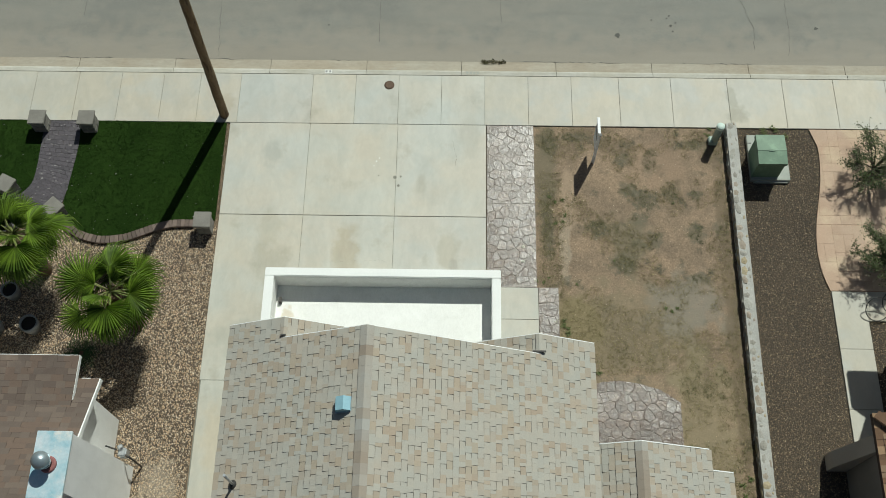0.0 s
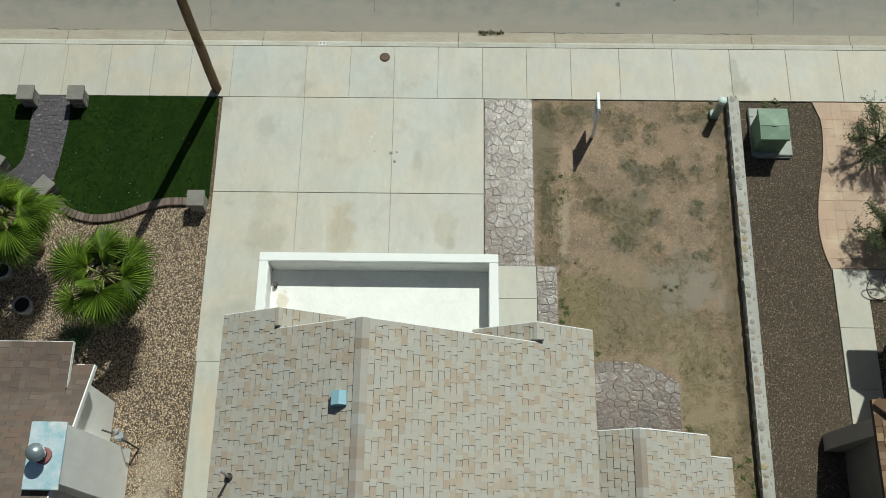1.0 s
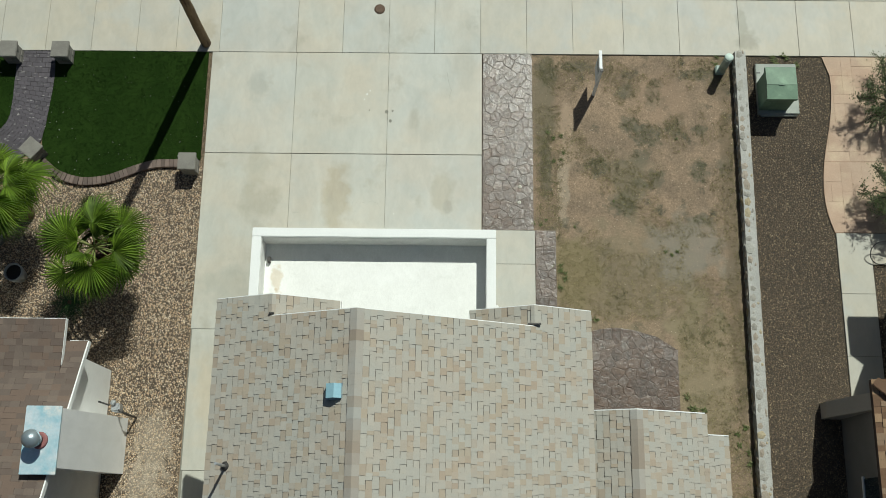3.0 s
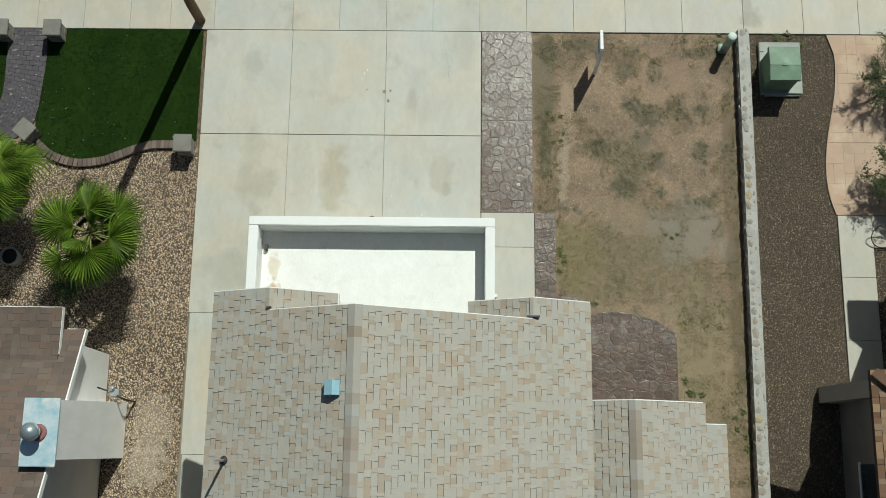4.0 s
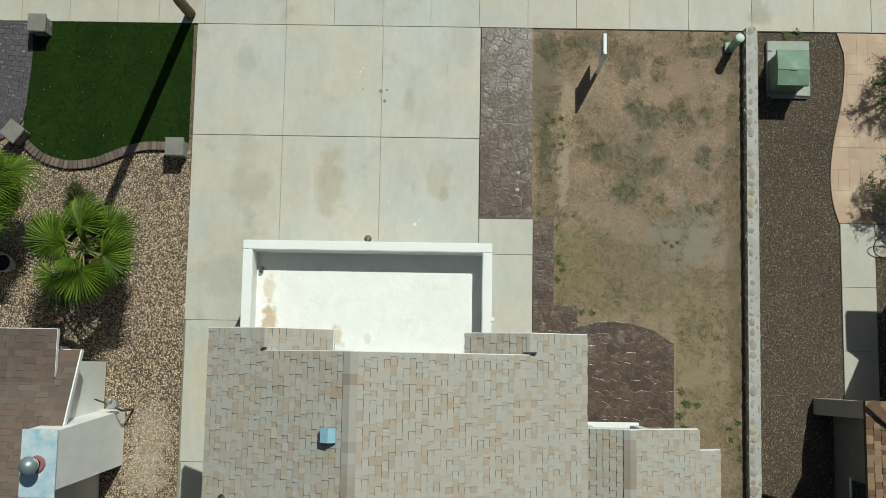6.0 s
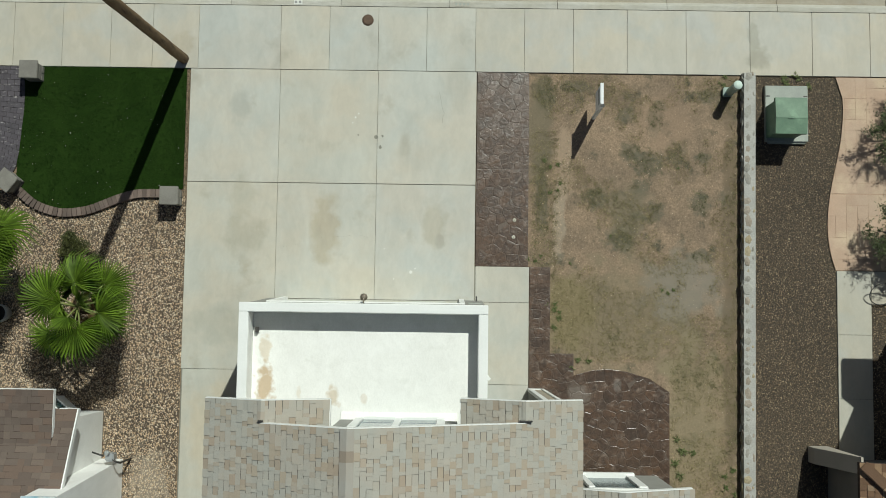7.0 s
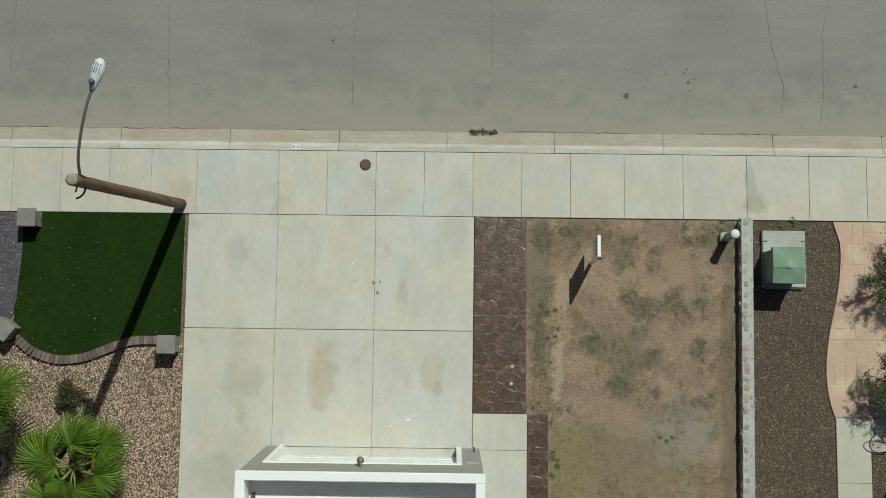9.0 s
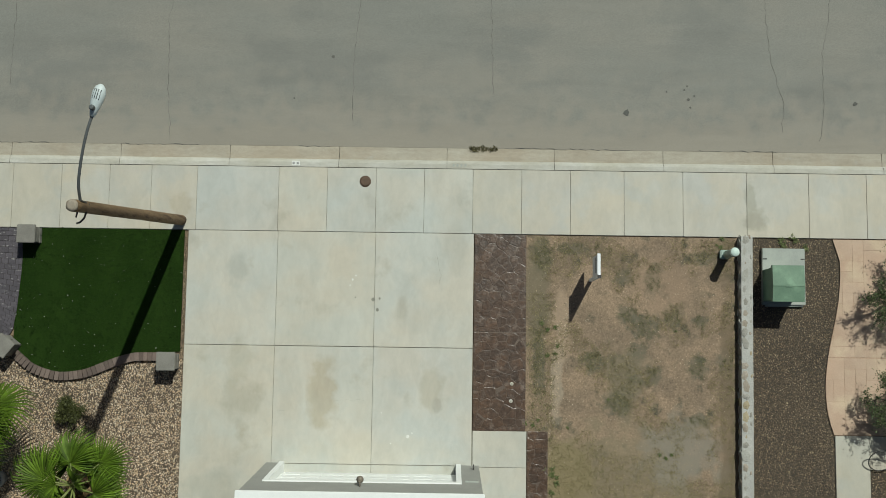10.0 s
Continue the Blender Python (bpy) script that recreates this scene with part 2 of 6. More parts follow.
CAP_DOME = mat("cap_dome_metal", (0.34, 0.40, 0.43), (0.28, 0.34, 0.37), fine=40, rough=0.35, metal=0.6, grain=0.08)
CAP_RED = mat("rusty_red_collar", (0.30, 0.13, 0.125), (0.25, 0.11, 0.105), big=6, fine=40, grain=0.2)
PALM_LEAF = mat("fan_palm_leaf", (0.118, 0.186, 0.017), (0.060, 0.106, 0.010), big=2, fine=30, grain=0.15, isl=0.4, rough=0.6, spec=0.2, bump=0)
PALM_DRY = mat("dry_palm_leaf", (0.30, 0.21, 0.10), (0.24, 0.17, 0.08), big=2, fine=30, grain=0.2, rough=0.8, bump=0)
PALM_STALK = mat("palm_stalk", (0.16, 0.20, 0.05), (0.19, 0.21, 0.07), fine=30, rough=0.5)
PALM_TRUNK = mat("palm_trunk_fibre", (0.14, 0.09, 0.055), (0.10, 0.065, 0.04), fine=20, grain=0.4, bump=0.8, depth=0.03)
SAGO = mat("sago_leaf", (0.022, 0.055, 0.012), (0.03, 0.075, 0.016), fine=30, isl=0.35, rough=0.4, bump=0)
BUSH = mat("bush_leaf", (0.045, 0.052, 0.014), (0.075, 0.078, 0.022), fine=30, isl=0.5, rough=0.6, bump=0)
OLIVE = mat("small_tree_leaf", (0.055, 0.078, 0.026), (0.075, 0.095, 0.036), fine=30, isl=0.45, rough=0.6, bump=0)
BARK = mat("bark", (0.10, 0.08, 0.065), (0.075, 0.06, 0.05), fine=25, grain=0.35, bump=0.6)
WEED = mat("weed_leaf", (0.115, 0.145, 0.05), (0.145, 0.16, 0.068), fine=30, isl=0.4, bump=0)
GREY_GRASS = mat("grey_green_grass", (0.155, 0.15, 0.075), (0.125, 0.125, 0.062), fine=30, isl=0.4, bump=0)
STRAW = mat("dry_grass", (0.27, 0.225, 0.115), (0.19, 0.165, 0.08), fine=30, isl=0.45, bump=0)
LITTER = mat("leaf_litter", (0.13, 0.115, 0.055), (0.10, 0.09, 0.045), fine=30, isl=0.5, bump=0)
POT = mat("grey_glazed_pot", (0.30, 0.31, 0.31), (0.24, 0.25, 0.25), big=4, fine=40, rough=0.4)
POT_SOIL = mat("pot_soil", (0.03, 0.025, 0.02), (0.02, 0.018, 0.015), fine=40, grain=0.4)
SIGN_WHITE = mat("sign_white", (0.78, 0.79, 0.80), (0.74, 0.75, 0.76), fine=40, grain=0.03, rough=0.5, bump=0)
BAR_GREY = mat("faded_lettering", (0.30, 0.30, 0.29), (0.26, 0.26, 0.25), fine=40)
BAR_WHITE = mat("kerb_paint", (0.66, 0.66, 0.62), (0.60, 0.60, 0.56), fine=40, grain=0.1)


def mottle(m, scale, amount, stretch=(1, 1, 1), tint=(1.0, 0.97, 0.90)):
    """Weathering at a middle scale: washes the base colour towards a warmer or darker tone."""
    nt = m.node_tree
    N, L = nt.nodes, nt.links
    p = N["Principled BSDF"]
    geo, mp, nz = N.new("ShaderNodeNewGeometry"), N.new("ShaderNodeMapping"), N.new("ShaderNodeTexNoise")
    mp.inputs["Scale"].default_value = stretch
    nz.inputs["Scale"].default_value, nz.inputs["Detail"].default_value, nz.inputs["Roughness"].default_value, nz.inputs["Distortion"].default_value = scale, 6, 0.65, 0.6
    L.new(geo.outputs["Position"], mp.inputs["Vector"]), L.new(mp.outputs[0], nz.inputs["Vector"])
    r = N.new("ShaderNodeMapRange")
    r.inputs["From Min"].default_value, r.inputs["From Max"].default_value = 0.38, 0.68
    L.new(nz.outputs["Fac"], r.inputs["Value"])
    x = N.new("ShaderNodeMix")
    x.data_type, x.blend_type = "RGBA", "MULTIPLY"
    x.inputs[7].default_value = (*[1 - amount * (1.6 - c * 0.6) for c in tint], 1)
    L.new(r.outputs[0], x.inputs[0])
    L.new(p.inputs["Base Color"].links[0].from_socket, x.inputs[6])
    L.new(x.outputs[2], p.inputs["Base Color"])
    return m


def patches(m, spots, scale=2.0):
    """Soft-edged stains and tone changes of their own shape: (x, y, rx, ry, colour, strength, grain) in plan."""
    nt = m.node_tree
    N, L = nt.nodes, nt.links
    p = N["Principled BSDF"]
    geo = N.new("ShaderNodeNewGeometry")
    nz = N.new("ShaderNodeTexNoise")
    nz.inputs["Scale"].default_value, nz.inputs["Detail"].default_value = scale, 5
    L.new(geo.outputs["Position"], nz.inputs["Vector"])
    for x, y, rx, ry, colour, strength in spots:
        sub = N.new("ShaderNodeVectorMath")
        sub.operation = "SUBTRACT"
        sub.inputs[1].default_value = (x, y, 0)
        L.new(geo.outputs["Position"], sub.inputs[0])
        mul = N.new("ShaderNodeVectorMath")
        mul.operation = "MULTIPLY"
        mul.inputs[1].default_value = (1 / rx, 1 / ry, 0)
        L.new(sub.outputs[0], mul.inputs[0])
        ln = N.new("ShaderNodeVectorMath")
        ln.operation = "LENGTH"
        L.new(mul.outputs[0], ln.inputs[0])
        ad = N.new("ShaderNodeMath")
        ad.operation = "MULTIPLY_ADD"
        ad.inputs[1].default_value, ad.inputs[2].default_value = -2.2, 1.1
        L.new(nz.outputs["Fac"], ad.inputs[0])
        sm = N.new("ShaderNodeMath")
        L.new(ln.outputs["Value"], sm.inputs[0]), L.new(ad.outputs[0], sm.inputs[1])
        r = N.new("ShaderNodeMapRange")
        r.inputs["From Min"].default_value, r.inputs["From Max"].default_value = 1.15, 0.65
        r.inputs["To Max"].default_value = strength
        L.new(sm.outputs[0], r.inputs["Value"])
        x2 = N.new("ShaderNodeMix")
        x2.data_type = "RGBA"
        x2.inputs[7].default_value = (*colour, 1)
        L.new(r.outputs[0], x2.inputs[0])
        L.new(p.inputs["Base Color"].links[0].from_socket, x2.inputs[6])
        L.new(x2.outputs[2], p.inputs["Base Color"])
    return m


DRIVE = patches(mat("driveway_concrete", (0.49, 0.502, 0.465), (0.525, 0.498, 0.43), big=0.6, fine=60, rnd=0.03, grain=0.06, rough=0.6, spec=0.5, bump=0.15, depth=0.004, c3=(0.43, 0.41, 0.35), spot=0.9, spot_at=0.6),
                [(-4.75, 10.3, 0.42, 0.62, (0.37, 0.355, 0.295), 0.56), (-2.85, 10.45, 0.40, 0.80, (0.40, 0.345, 0.245), 0.60), (-0.15, 10.55, 0.28, 0.6, (0.38, 0.345, 0.265), 0.52), (0.0, 10.2, 0.12, 0.2, (0.32, 0.31, 0.27), 0.45),
                 (-5.0, 13.45, 0.25, 0.5, (0.38, 0.385, 0.35), 0.52), (-0.9, 12.6, 0.2, 0.3, (0.38, 0.36, 0.30), 0.45), (-4.9, 11.2, 0.3, 0.7, (0.42, 0.385, 0.30), 0.38), (-5.4, 8.1, 0.7, 0.5, (0.37, 0.38, 0.34), 0.45), (0.4, 14.0, 0.3, 0.8, (0.41, 0.40, 0.35), 0.38),
                 (-5.2, 5.5, 0.9, 1.2, (0.53, 0.47, 0.36), 0.52), (-1.5, 9.1, 1.8, 0.35, (0.52, 0.49, 0.41), 0.45)])
patches(MEMBRANE, [(-3.68, 6.86, 0.20, 0.40, (0.50, 0.37, 0.23), 0.85), (-3.70, 7.62, 0.12, 0.26, (0.60, 0.50, 0.36), 0.6), (-2.20, 6.60, 0.13, 0.26, (0.55, 0.44, 0.30), 0.65), (-1.55, 6.55, 0.07, 0.12, (0.62, 0.54, 0.44), 0.5), (-2.95, 6.65, 0.06, 0.12, (0.68, 0.60, 0.48), 0.5), (-1.6, 7.7, 1.4, 0.25, (0.86, 0.86, 0.84), 0.5)], 6.0)
patches(FLAG, [(3.42, 6.5, 0.26, 0.32, (0.24, 0.21, 0.18), 0.45), (4.35, 6.75, 0.12, 0.16, (0.22, 0.2, 0.18), 0.4), (3.1, 5.6, 0.3, 0.5, (0.16, 0.12, 0.10), 0.5)], 3.0)
patches(CONCRETE, [(7.74, 15.35, 0.14, 0.7, (0.34, 0.335, 0.28), 0.7), (7.86, 14.85, 0.26, 0.3, (0.34, 0.325, 0.265), 0.75), (-6.5, 15.0, 0.3, 0.4, (0.42, 0.37, 0.28), 0.5)], 3.0)
patches(ASPHALT, [(0, 16.4, 60, 1.9, (0.28, 0.262, 0.222), 0.4), (0, 16.5, 60, 1.1, (0.31, 0.28, 0.232), 0.45), (0, 16.6, 60, 0.5, (0.32, 0.285, 0.23), 0.4)], 2.6)
patches(GRAVEL, [(-6.95, 4.2, 0.5, 0.9, (0.50, 0.44, 0.35), 0.3), (-7.1, 3.3, 0.6, 0.5, (0.52, 0.46, 0.37), 0.35)], 5.0)
patches(GRAVEL_BED, [(-6.95, 4.2, 0.5, 0.9, (0.42, 0.36, 0.28), 0.5), (-7.1, 3.3, 0.6, 0.5, (0.42, 0.36, 0.28), 0.5)], 5.0)
PANEL_TONES = [(1, 1, 1), (1.03, 1.0, 0.95), (0.985, 0.99, 0.98), (1.0, 0.985, 0.96), (0.95, 0.955, 0.95), (1.02, 1.02, 1.01)]
for m in (CONCRETE, DRIVE):
    tones(m, PANEL_TONES, "obj")
    mottle(m, 1.7, 0.10, (1, 0.45, 1))
    mottle(m, 7.0, 0.07, (1, 0.5, 1), (1.0, 1.0, 1.0))
    mottle(m, 0.8, 0.06, (1, 0.7, 1), (1.1, 1.0, 0.85))
mottle(STUCCO_PALE, 2.0, 0.06)
mottle(MEMBRANE, 3.0, 0.07, (1, 0.6, 1), (1.05, 1.0, 0.9))
mottle(MEMBRANE, 16.0, 0.06, (1.4, 0.7, 1), (1.0, 1.0, 0.96))
for m in (KERB, GUTTER):
    mottle(m, 2.2, 0.14, (0.5, 2.5, 1), (1.05, 0.98, 0.85))
    mottle(m, 9.0, 0.12, (0.8, 1.6, 1), (1.0, 0.98, 0.92))
mottle(CHIM_WHITE, 2.5, 0.08, (1, 1, 0.5), (1.0, 1.0, 0.97))
mottle(ASPHALT, 1.3, 0.08, (0.25, 1.5, 1), (1, 1, 0.97))
mottle(ASPHALT, 38.0, 0.13, (1, 1, 1), (1, 1, 0.98))
mottle(DIRT, 5.0, 0.15, (1, 1, 1), (0.9, 0.95, 0.9))
mottle(DIRT, 26.0, 0.38, (1, 1, 1), (0.95, 0.97, 0.95))
mottle(DIRT, 11.0, 0.16, (1, 1, 1), (0.92, 0.96, 0.93))
mottle(ASHLAR, 2.0, 0.08)
MOSS = [(4.6, 13.43, 0.30, 0.22), (5.44, 13.66, 0.2, 0.14), (5.30, 13.25, 0.2, 0.42), (4.7, 12.5, 0.3, 0.25), (5.1, 12.2, 0.42, 0.36), (5.79, 12.47, 0.26, 0.32), (6.48, 12.34, 0.2, 0.2), (7.1, 11.38, 0.22, 0.3), (4.95, 11.62, 0.26, 0.22),
        (3.83, 11.33, 0.34, 0.3), (5.29, 11.0, 0.24, 0.3), (6.4, 9.93, 0.34, 0.16), (2.57, 13.9, 0.22, 0.5), (3.3, 14.1, 0.4, 0.16), (2.5, 11.3, 0.18, 0.9), (6.4, 11.2, 0.25, 0.35), (4.4, 10.3, 0.4, 0.3), (6.6, 13.9, 0.4, 0.2)]
patches(DIRT, [(x, y, rx, ry, (0.115, 0.108, 0.076), 0.62) for x, y, rx, ry in MOSS], 6.5)
# The spot at x 7.15 is a long darker strip beside the wall.
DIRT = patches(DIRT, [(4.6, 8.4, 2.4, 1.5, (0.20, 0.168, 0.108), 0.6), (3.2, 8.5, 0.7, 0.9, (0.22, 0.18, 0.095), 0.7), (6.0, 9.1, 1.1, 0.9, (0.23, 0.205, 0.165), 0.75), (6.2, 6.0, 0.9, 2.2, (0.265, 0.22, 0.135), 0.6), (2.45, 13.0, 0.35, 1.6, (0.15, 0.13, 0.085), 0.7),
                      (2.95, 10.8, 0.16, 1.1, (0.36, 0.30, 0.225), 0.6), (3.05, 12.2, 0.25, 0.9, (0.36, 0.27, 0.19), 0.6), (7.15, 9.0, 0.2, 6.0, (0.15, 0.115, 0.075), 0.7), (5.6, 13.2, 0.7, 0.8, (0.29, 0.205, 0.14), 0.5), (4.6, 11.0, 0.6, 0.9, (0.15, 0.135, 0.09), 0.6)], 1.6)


# ---- building helpers ----
def box(bm, x0, x1, y0, y1, z0, z1, m=None, bevel=0.0):
    vs = [bm.verts.new((x, y, z)) for z in (z0, z1) for y in (y0, y1) for x in (x0, x1)]
    fs = [bm.faces.new([vs[i] for i in q]) for q in ((0, 2, 3, 1), (4, 5, 7, 6), (0, 1, 5, 4), (2, 6, 7, 3), (0, 4, 6, 2), (1, 3, 7, 5))]
    if bevel:
        es = list({e for f in fs for e in f.edges})
        out = bmesh.ops.bevel(bm, geom=es, offset=bevel, segments=2, affect="EDGES")
        vs = list({v for f in out["faces"] for v in f.verts} | {v for v in vs if v.is_valid})
    if m:
        bmesh.ops.transform(bm, matrix=m, verts=[v for v in vs if v.is_valid])
    return bm


def prism(bm, poly, z0, z1):
    """An upright prism over a polygon given anticlockwise."""
    lo = [bm.verts.new((x, y, z0)) for x, y in poly]
    hi = [bm.verts.new((x, y, z1)) for x, y in poly]
    bm.faces.new(hi), bm.faces.new(lo[::-1])
    for i in range(len(poly)):
        j = (i + 1) % len(poly)
        bm.faces.new((lo[i], lo[j], hi[j], hi[i]))
    return bm


def slab(bm, corners, thick):
    """A sheet over four or more corners in space, with its thickness downwards."""
    hi = [bm.verts.new(c) for c in corners]
    lo = [bm.verts.new((c[0], c[1], c[2] - thick)) for c in corners]
    bm.faces.new(hi), bm.faces.new(lo[::-1])
    for i in range(len(corners)):
        j = (i + 1) % len(corners)
        bm.faces.new((lo[i], lo[j], hi[j], hi[i]))
    return bm


def rod(bm, pts, radii, seg=10):
    """A round rod through the points, capped at both ends."""
    rings = []
    pts = [Vector(p) for p in pts]
    for i, p in enumerate(pts):
        d = (pts[min(i + 1, len(pts) - 1)] - pts[max(i - 1, 0)]).normalized()
        u = d.orthogonal().normalized() if i == 0 else (u - d * u.dot(d)).normalized()
        w = d.cross(u)
        r = radii[i] if isinstance(radii, (list, tuple)) else radii
        rings.append([bm.verts.new(p + (u * math.cos(a) + w * math.sin(a)) * r) for a in (2 * math.pi * k / seg for k in range(seg))])
    for a, b in zip(rings, rings[1:]):
        for k in range(seg):
            f = bm.faces.new((a[k], a[(k + 1) % seg], b[(k + 1) % seg], b[k]))
            f.smooth = True
    bm.faces.new(rings[0][::-1]), bm.faces.new(rings[-1])
    return bm


def lathe(bm, profile, at=(0, 0, 0), seg=20):
    rings = [[bm.verts.new((at[0] + r * math.cos(a), at[1] + r * math.sin(a), at[2] + z)) for a in (2 * math.pi * k / seg for k in range(seg))] for r, z in profile]
    for a, b in zip(rings, rings[1:]):
        for k in range(seg):
            f = bm.faces.new((a[k], a[(k + 1) % seg], b[(k + 1) % seg], b[k]))
            f.smooth = True
    bm.faces.new(rings[0][::-1]), bm.faces.new(rings[-1])
    return bm


BASE = {}


def mesh_of(bm, name, material):
    me = bpy.data.meshes.new(name)
    bm.to_mesh(me)
    bm.free()
    me.materials.append(material)
    return me


def thing(name, at, label, category, group="", kind=""):
    ob = new(name)
    ob.empty_display_size = 0.1
    ob.location = at
    BASE[ob] = Vector(at)
    return tagged(ob, label, category, group, kind)


def part(name, bm, material, parent, label=""):
    """One mesh object, given in world coordinates, under a thing or under a part of it."""
    data = bm if isinstance(bm, bpy.types.Mesh) else mesh_of(bm, name, material)
    ob = new(name, data)
    ob.parent = parent
    ob.matrix_parent_inverse = Matrix.Translation(-BASE[parent])
    BASE[ob] = Vector((0, 0, 0))
    return tagged(ob, label)


def setting(name, bm, material, label, category="ground"):
    ob = new(name, bm if isinstance(bm, bpy.types.Mesh) else mesh_of(bm, name, material))
    BASE[ob] = Vector((0, 0, 0))
    return tagged(ob, label, category, kind="structure")


def lone(name, bm, material, label, category, group="", kind="", at=None):
    """A thing of one mesh, given in world coordinates."""
    ob = new(name, bm if isinstance(bm, bpy.types.Mesh) else mesh_of(bm, name, material))
    BASE[ob] = Vector((0, 0, 0))
    return tagged(ob, label, category, group, kind)


def inside(poly, x, y):
    c = False
    for (x0, y0), (x1, y1) in zip(poly, poly[1:] + poly[:1]):
        if (y0 > y) != (y1 > y) and x < (x1 - x0) * (y - y0) / (y1 - y0) + x0:
            c = not c
    return c


def smooth_line(pts, n=6):
    """A Catmull-Rom line through points of the plan."""
    out = []
    p = [pts[0]] + list(pts) + [pts[-1]]
    for i in range(1, len(p) - 2):
        for k in range(n):
            t = k / n
            out.append(tuple(0.5 * (2 * p[i][j] + (p[i + 1][j] - p[i - 1][j]) * t + (2 * p[i - 1][j] - 5 * p[i][j] + 4 * p[i + 1][j] - p[i + 2][j]) * t * t
                                    + (3 * p[i][j] - p[i - 1][j] - 3 * p[i + 1][j] + p[i + 2][j]) * t ** 3) for j in (0, 1)))
    return out + [tuple(pts[-1])]


def clip(poly, nx, ny, d):
    """The part of a polygon where nx*x + ny*y <= d."""
    out = []
    for (x0, y0), (x1, y1) in zip(poly, poly[1:] + poly[:1]):
        a, b = nx * x0 + ny * y0 - d, nx * x1 + ny * y1 - d
        if a <= 0:
            out.append((x0, y0))
        if (a < 0 < b) or (b < 0 < a):
            t = a / (a - b)
            out.append((x0 + (x1 - x0) * t, y0 + (y1 - y0) * t))
    return out


def flagstones(region, size, gap, rng):
    """Irregular stone outlines that fill a convex region."""
    xs, ys = [p[0] for p in region], [p[1] for p in region]
    seeds = []
    nx, ny = int((max(xs) - min(xs)) / size) + 3, int((max(ys) - min(ys)) / size) + 3
    for j in range(-1, ny):
        for i in range(-1, nx):
            seeds.append((min(xs) + (i + 0.5 * (j % 2) + rng.uniform(-0.38, 0.38)) * size, min(ys) + (j + rng.uniform(-0.38, 0.38)) * size * 0.9))
    out = []
    for sx, sy in seeds:
        poly = list(region)
        for ox, oy in seeds:
            dx, dy = ox - sx, oy - sy
            dist = math.hypot(dx, dy)
            if 0 < dist < 3.2 * size:
                nxx, nyy = dx / dist, dy / dist
                poly = clip(poly, nxx, nyy, nxx * (sx + ox) / 2 + nyy * (sy + oy) / 2 - gap / 2)
                if len(poly) < 3:
                    break
        if len(poly) >= 3:
            area = abs(sum(a[0] * b[1] - b[0] * a[1] for a, b in zip(poly, poly[1:] + poly[:1]))) / 2
            if area > 0.004:
                out.append(poly)
    return out


def pebbles(name, poly, count, size, z, material, seed, holes=()):
    """Loose stones over a polygon of the plan, joined in one mesh."""
    rng = np.random.default_rng(seed)
    xs, ys = [p[0] for p in poly], [p[1] for p in poly]
    verts, faces, n = [], [], 0
    px, py = rng.uniform(min(xs), max(xs), count), rng.uniform(min(ys), max(ys), count)
    sz, ang, flat = rng.uniform(0.6, 1.3, count) * size, rng.uniform(0, math.pi, count), rng.uniform(0.45, 0.8, count)
    wid = rng.uniform(0.5, 0.9, count)
    for x, y, s, a, f, w in zip(px, py, sz, ang, flat, wid):
        if not inside(poly, x, y) or any(inside(h, x, y) for h in holes):
            continue
        c, d = math.cos(a) * s, math.sin(a) * s
        verts += [(x + c, y + d, z), (x - d * w, y + c * w, z + s * 0.1), (x - c, y - d, z), (x + d * w, y - c * w, z + s * 0.1), (x + c * 0.2, y + d * 0.1, z + s * f)]
        faces += [(n, n + 1, n + 4), (n + 1, n + 2, n + 4), (n + 2, n + 3, n + 4), (n + 3, n, n + 4)]
        n += 5
    me = bpy.data.meshes.new(name)
    me.from_pydata(verts, [], faces)
    me.materials.append(material)
    return me


def tufts(name, spots, material, seed, blades=10, height=0.05, spread=0.05, width=0.008):
    """Small leaf blades round each spot (x, y, z, scale), joined in one mesh."""
    rng = random.Random(seed)
    verts, faces, n = [], [], 0
    for x, y, z, s in spots:
        for _ in range(blades):
            a, r = rng.uniform(0, 2 * math.pi), rng.uniform(0, spread) * s
            bx, by = x + r * math.cos(a), y + r * math.sin(a)
            b = rng.uniform(0, 2 * math.pi)
            h, l = rng.uniform(0.4, 1) * height * s, rng.uniform(0.4, 1.0) * height * s
            w = width * s * rng.uniform(0.6, 1.4)
            verts += [(bx - w * math.sin(b), by + w * math.cos(b), z), (bx + w * math.sin(b), by - w * math.cos(b), z), (bx + l * math.cos(b), by + l * math.sin(b), z + h)]
            faces.append((n, n + 1, n + 2))
            n += 3
    me = bpy.data.meshes.new(name)
    me.from_pydata(verts, [], faces)
    me.materials.append(material)
    return me


def rosette(x, y, z, s, seed):
    """One weed: narrow leaves that all spring from one root."""
    rng = random.Random(seed)
    bm = bmesh.new()
    root = bm.verts.new((x, y, z + 0.01))
    for _ in range(26):
        a, l = rng.uniform(0, 2 * math.pi), rng.uniform(0.05, 0.17) * s
        m = Vector((x + math.cos(a) * l * 0.55, y + math.sin(a) * l * 0.55, z + rng.uniform(0.02, 0.07) * s))
        w = Vector((-math.sin(a), math.cos(a), 0)) * 0.013 * s
        t = bm.verts.new((x + math.cos(a + rng.uniform(-0.3, 0.3)) * l, y + math.sin(a) * l, z + rng.uniform(0.0, 0.06) * s))
        p, q = bm.verts.new(m + w), bm.verts.new(m - w)
        bm.faces.new((root, p, q)), bm.faces.new((p, t, q))
    return bm


def steps(a, b, step):
    n = max(1, round((b - a) / step))
    return [a + (b - a) * i / n for i in range(n + 1)]


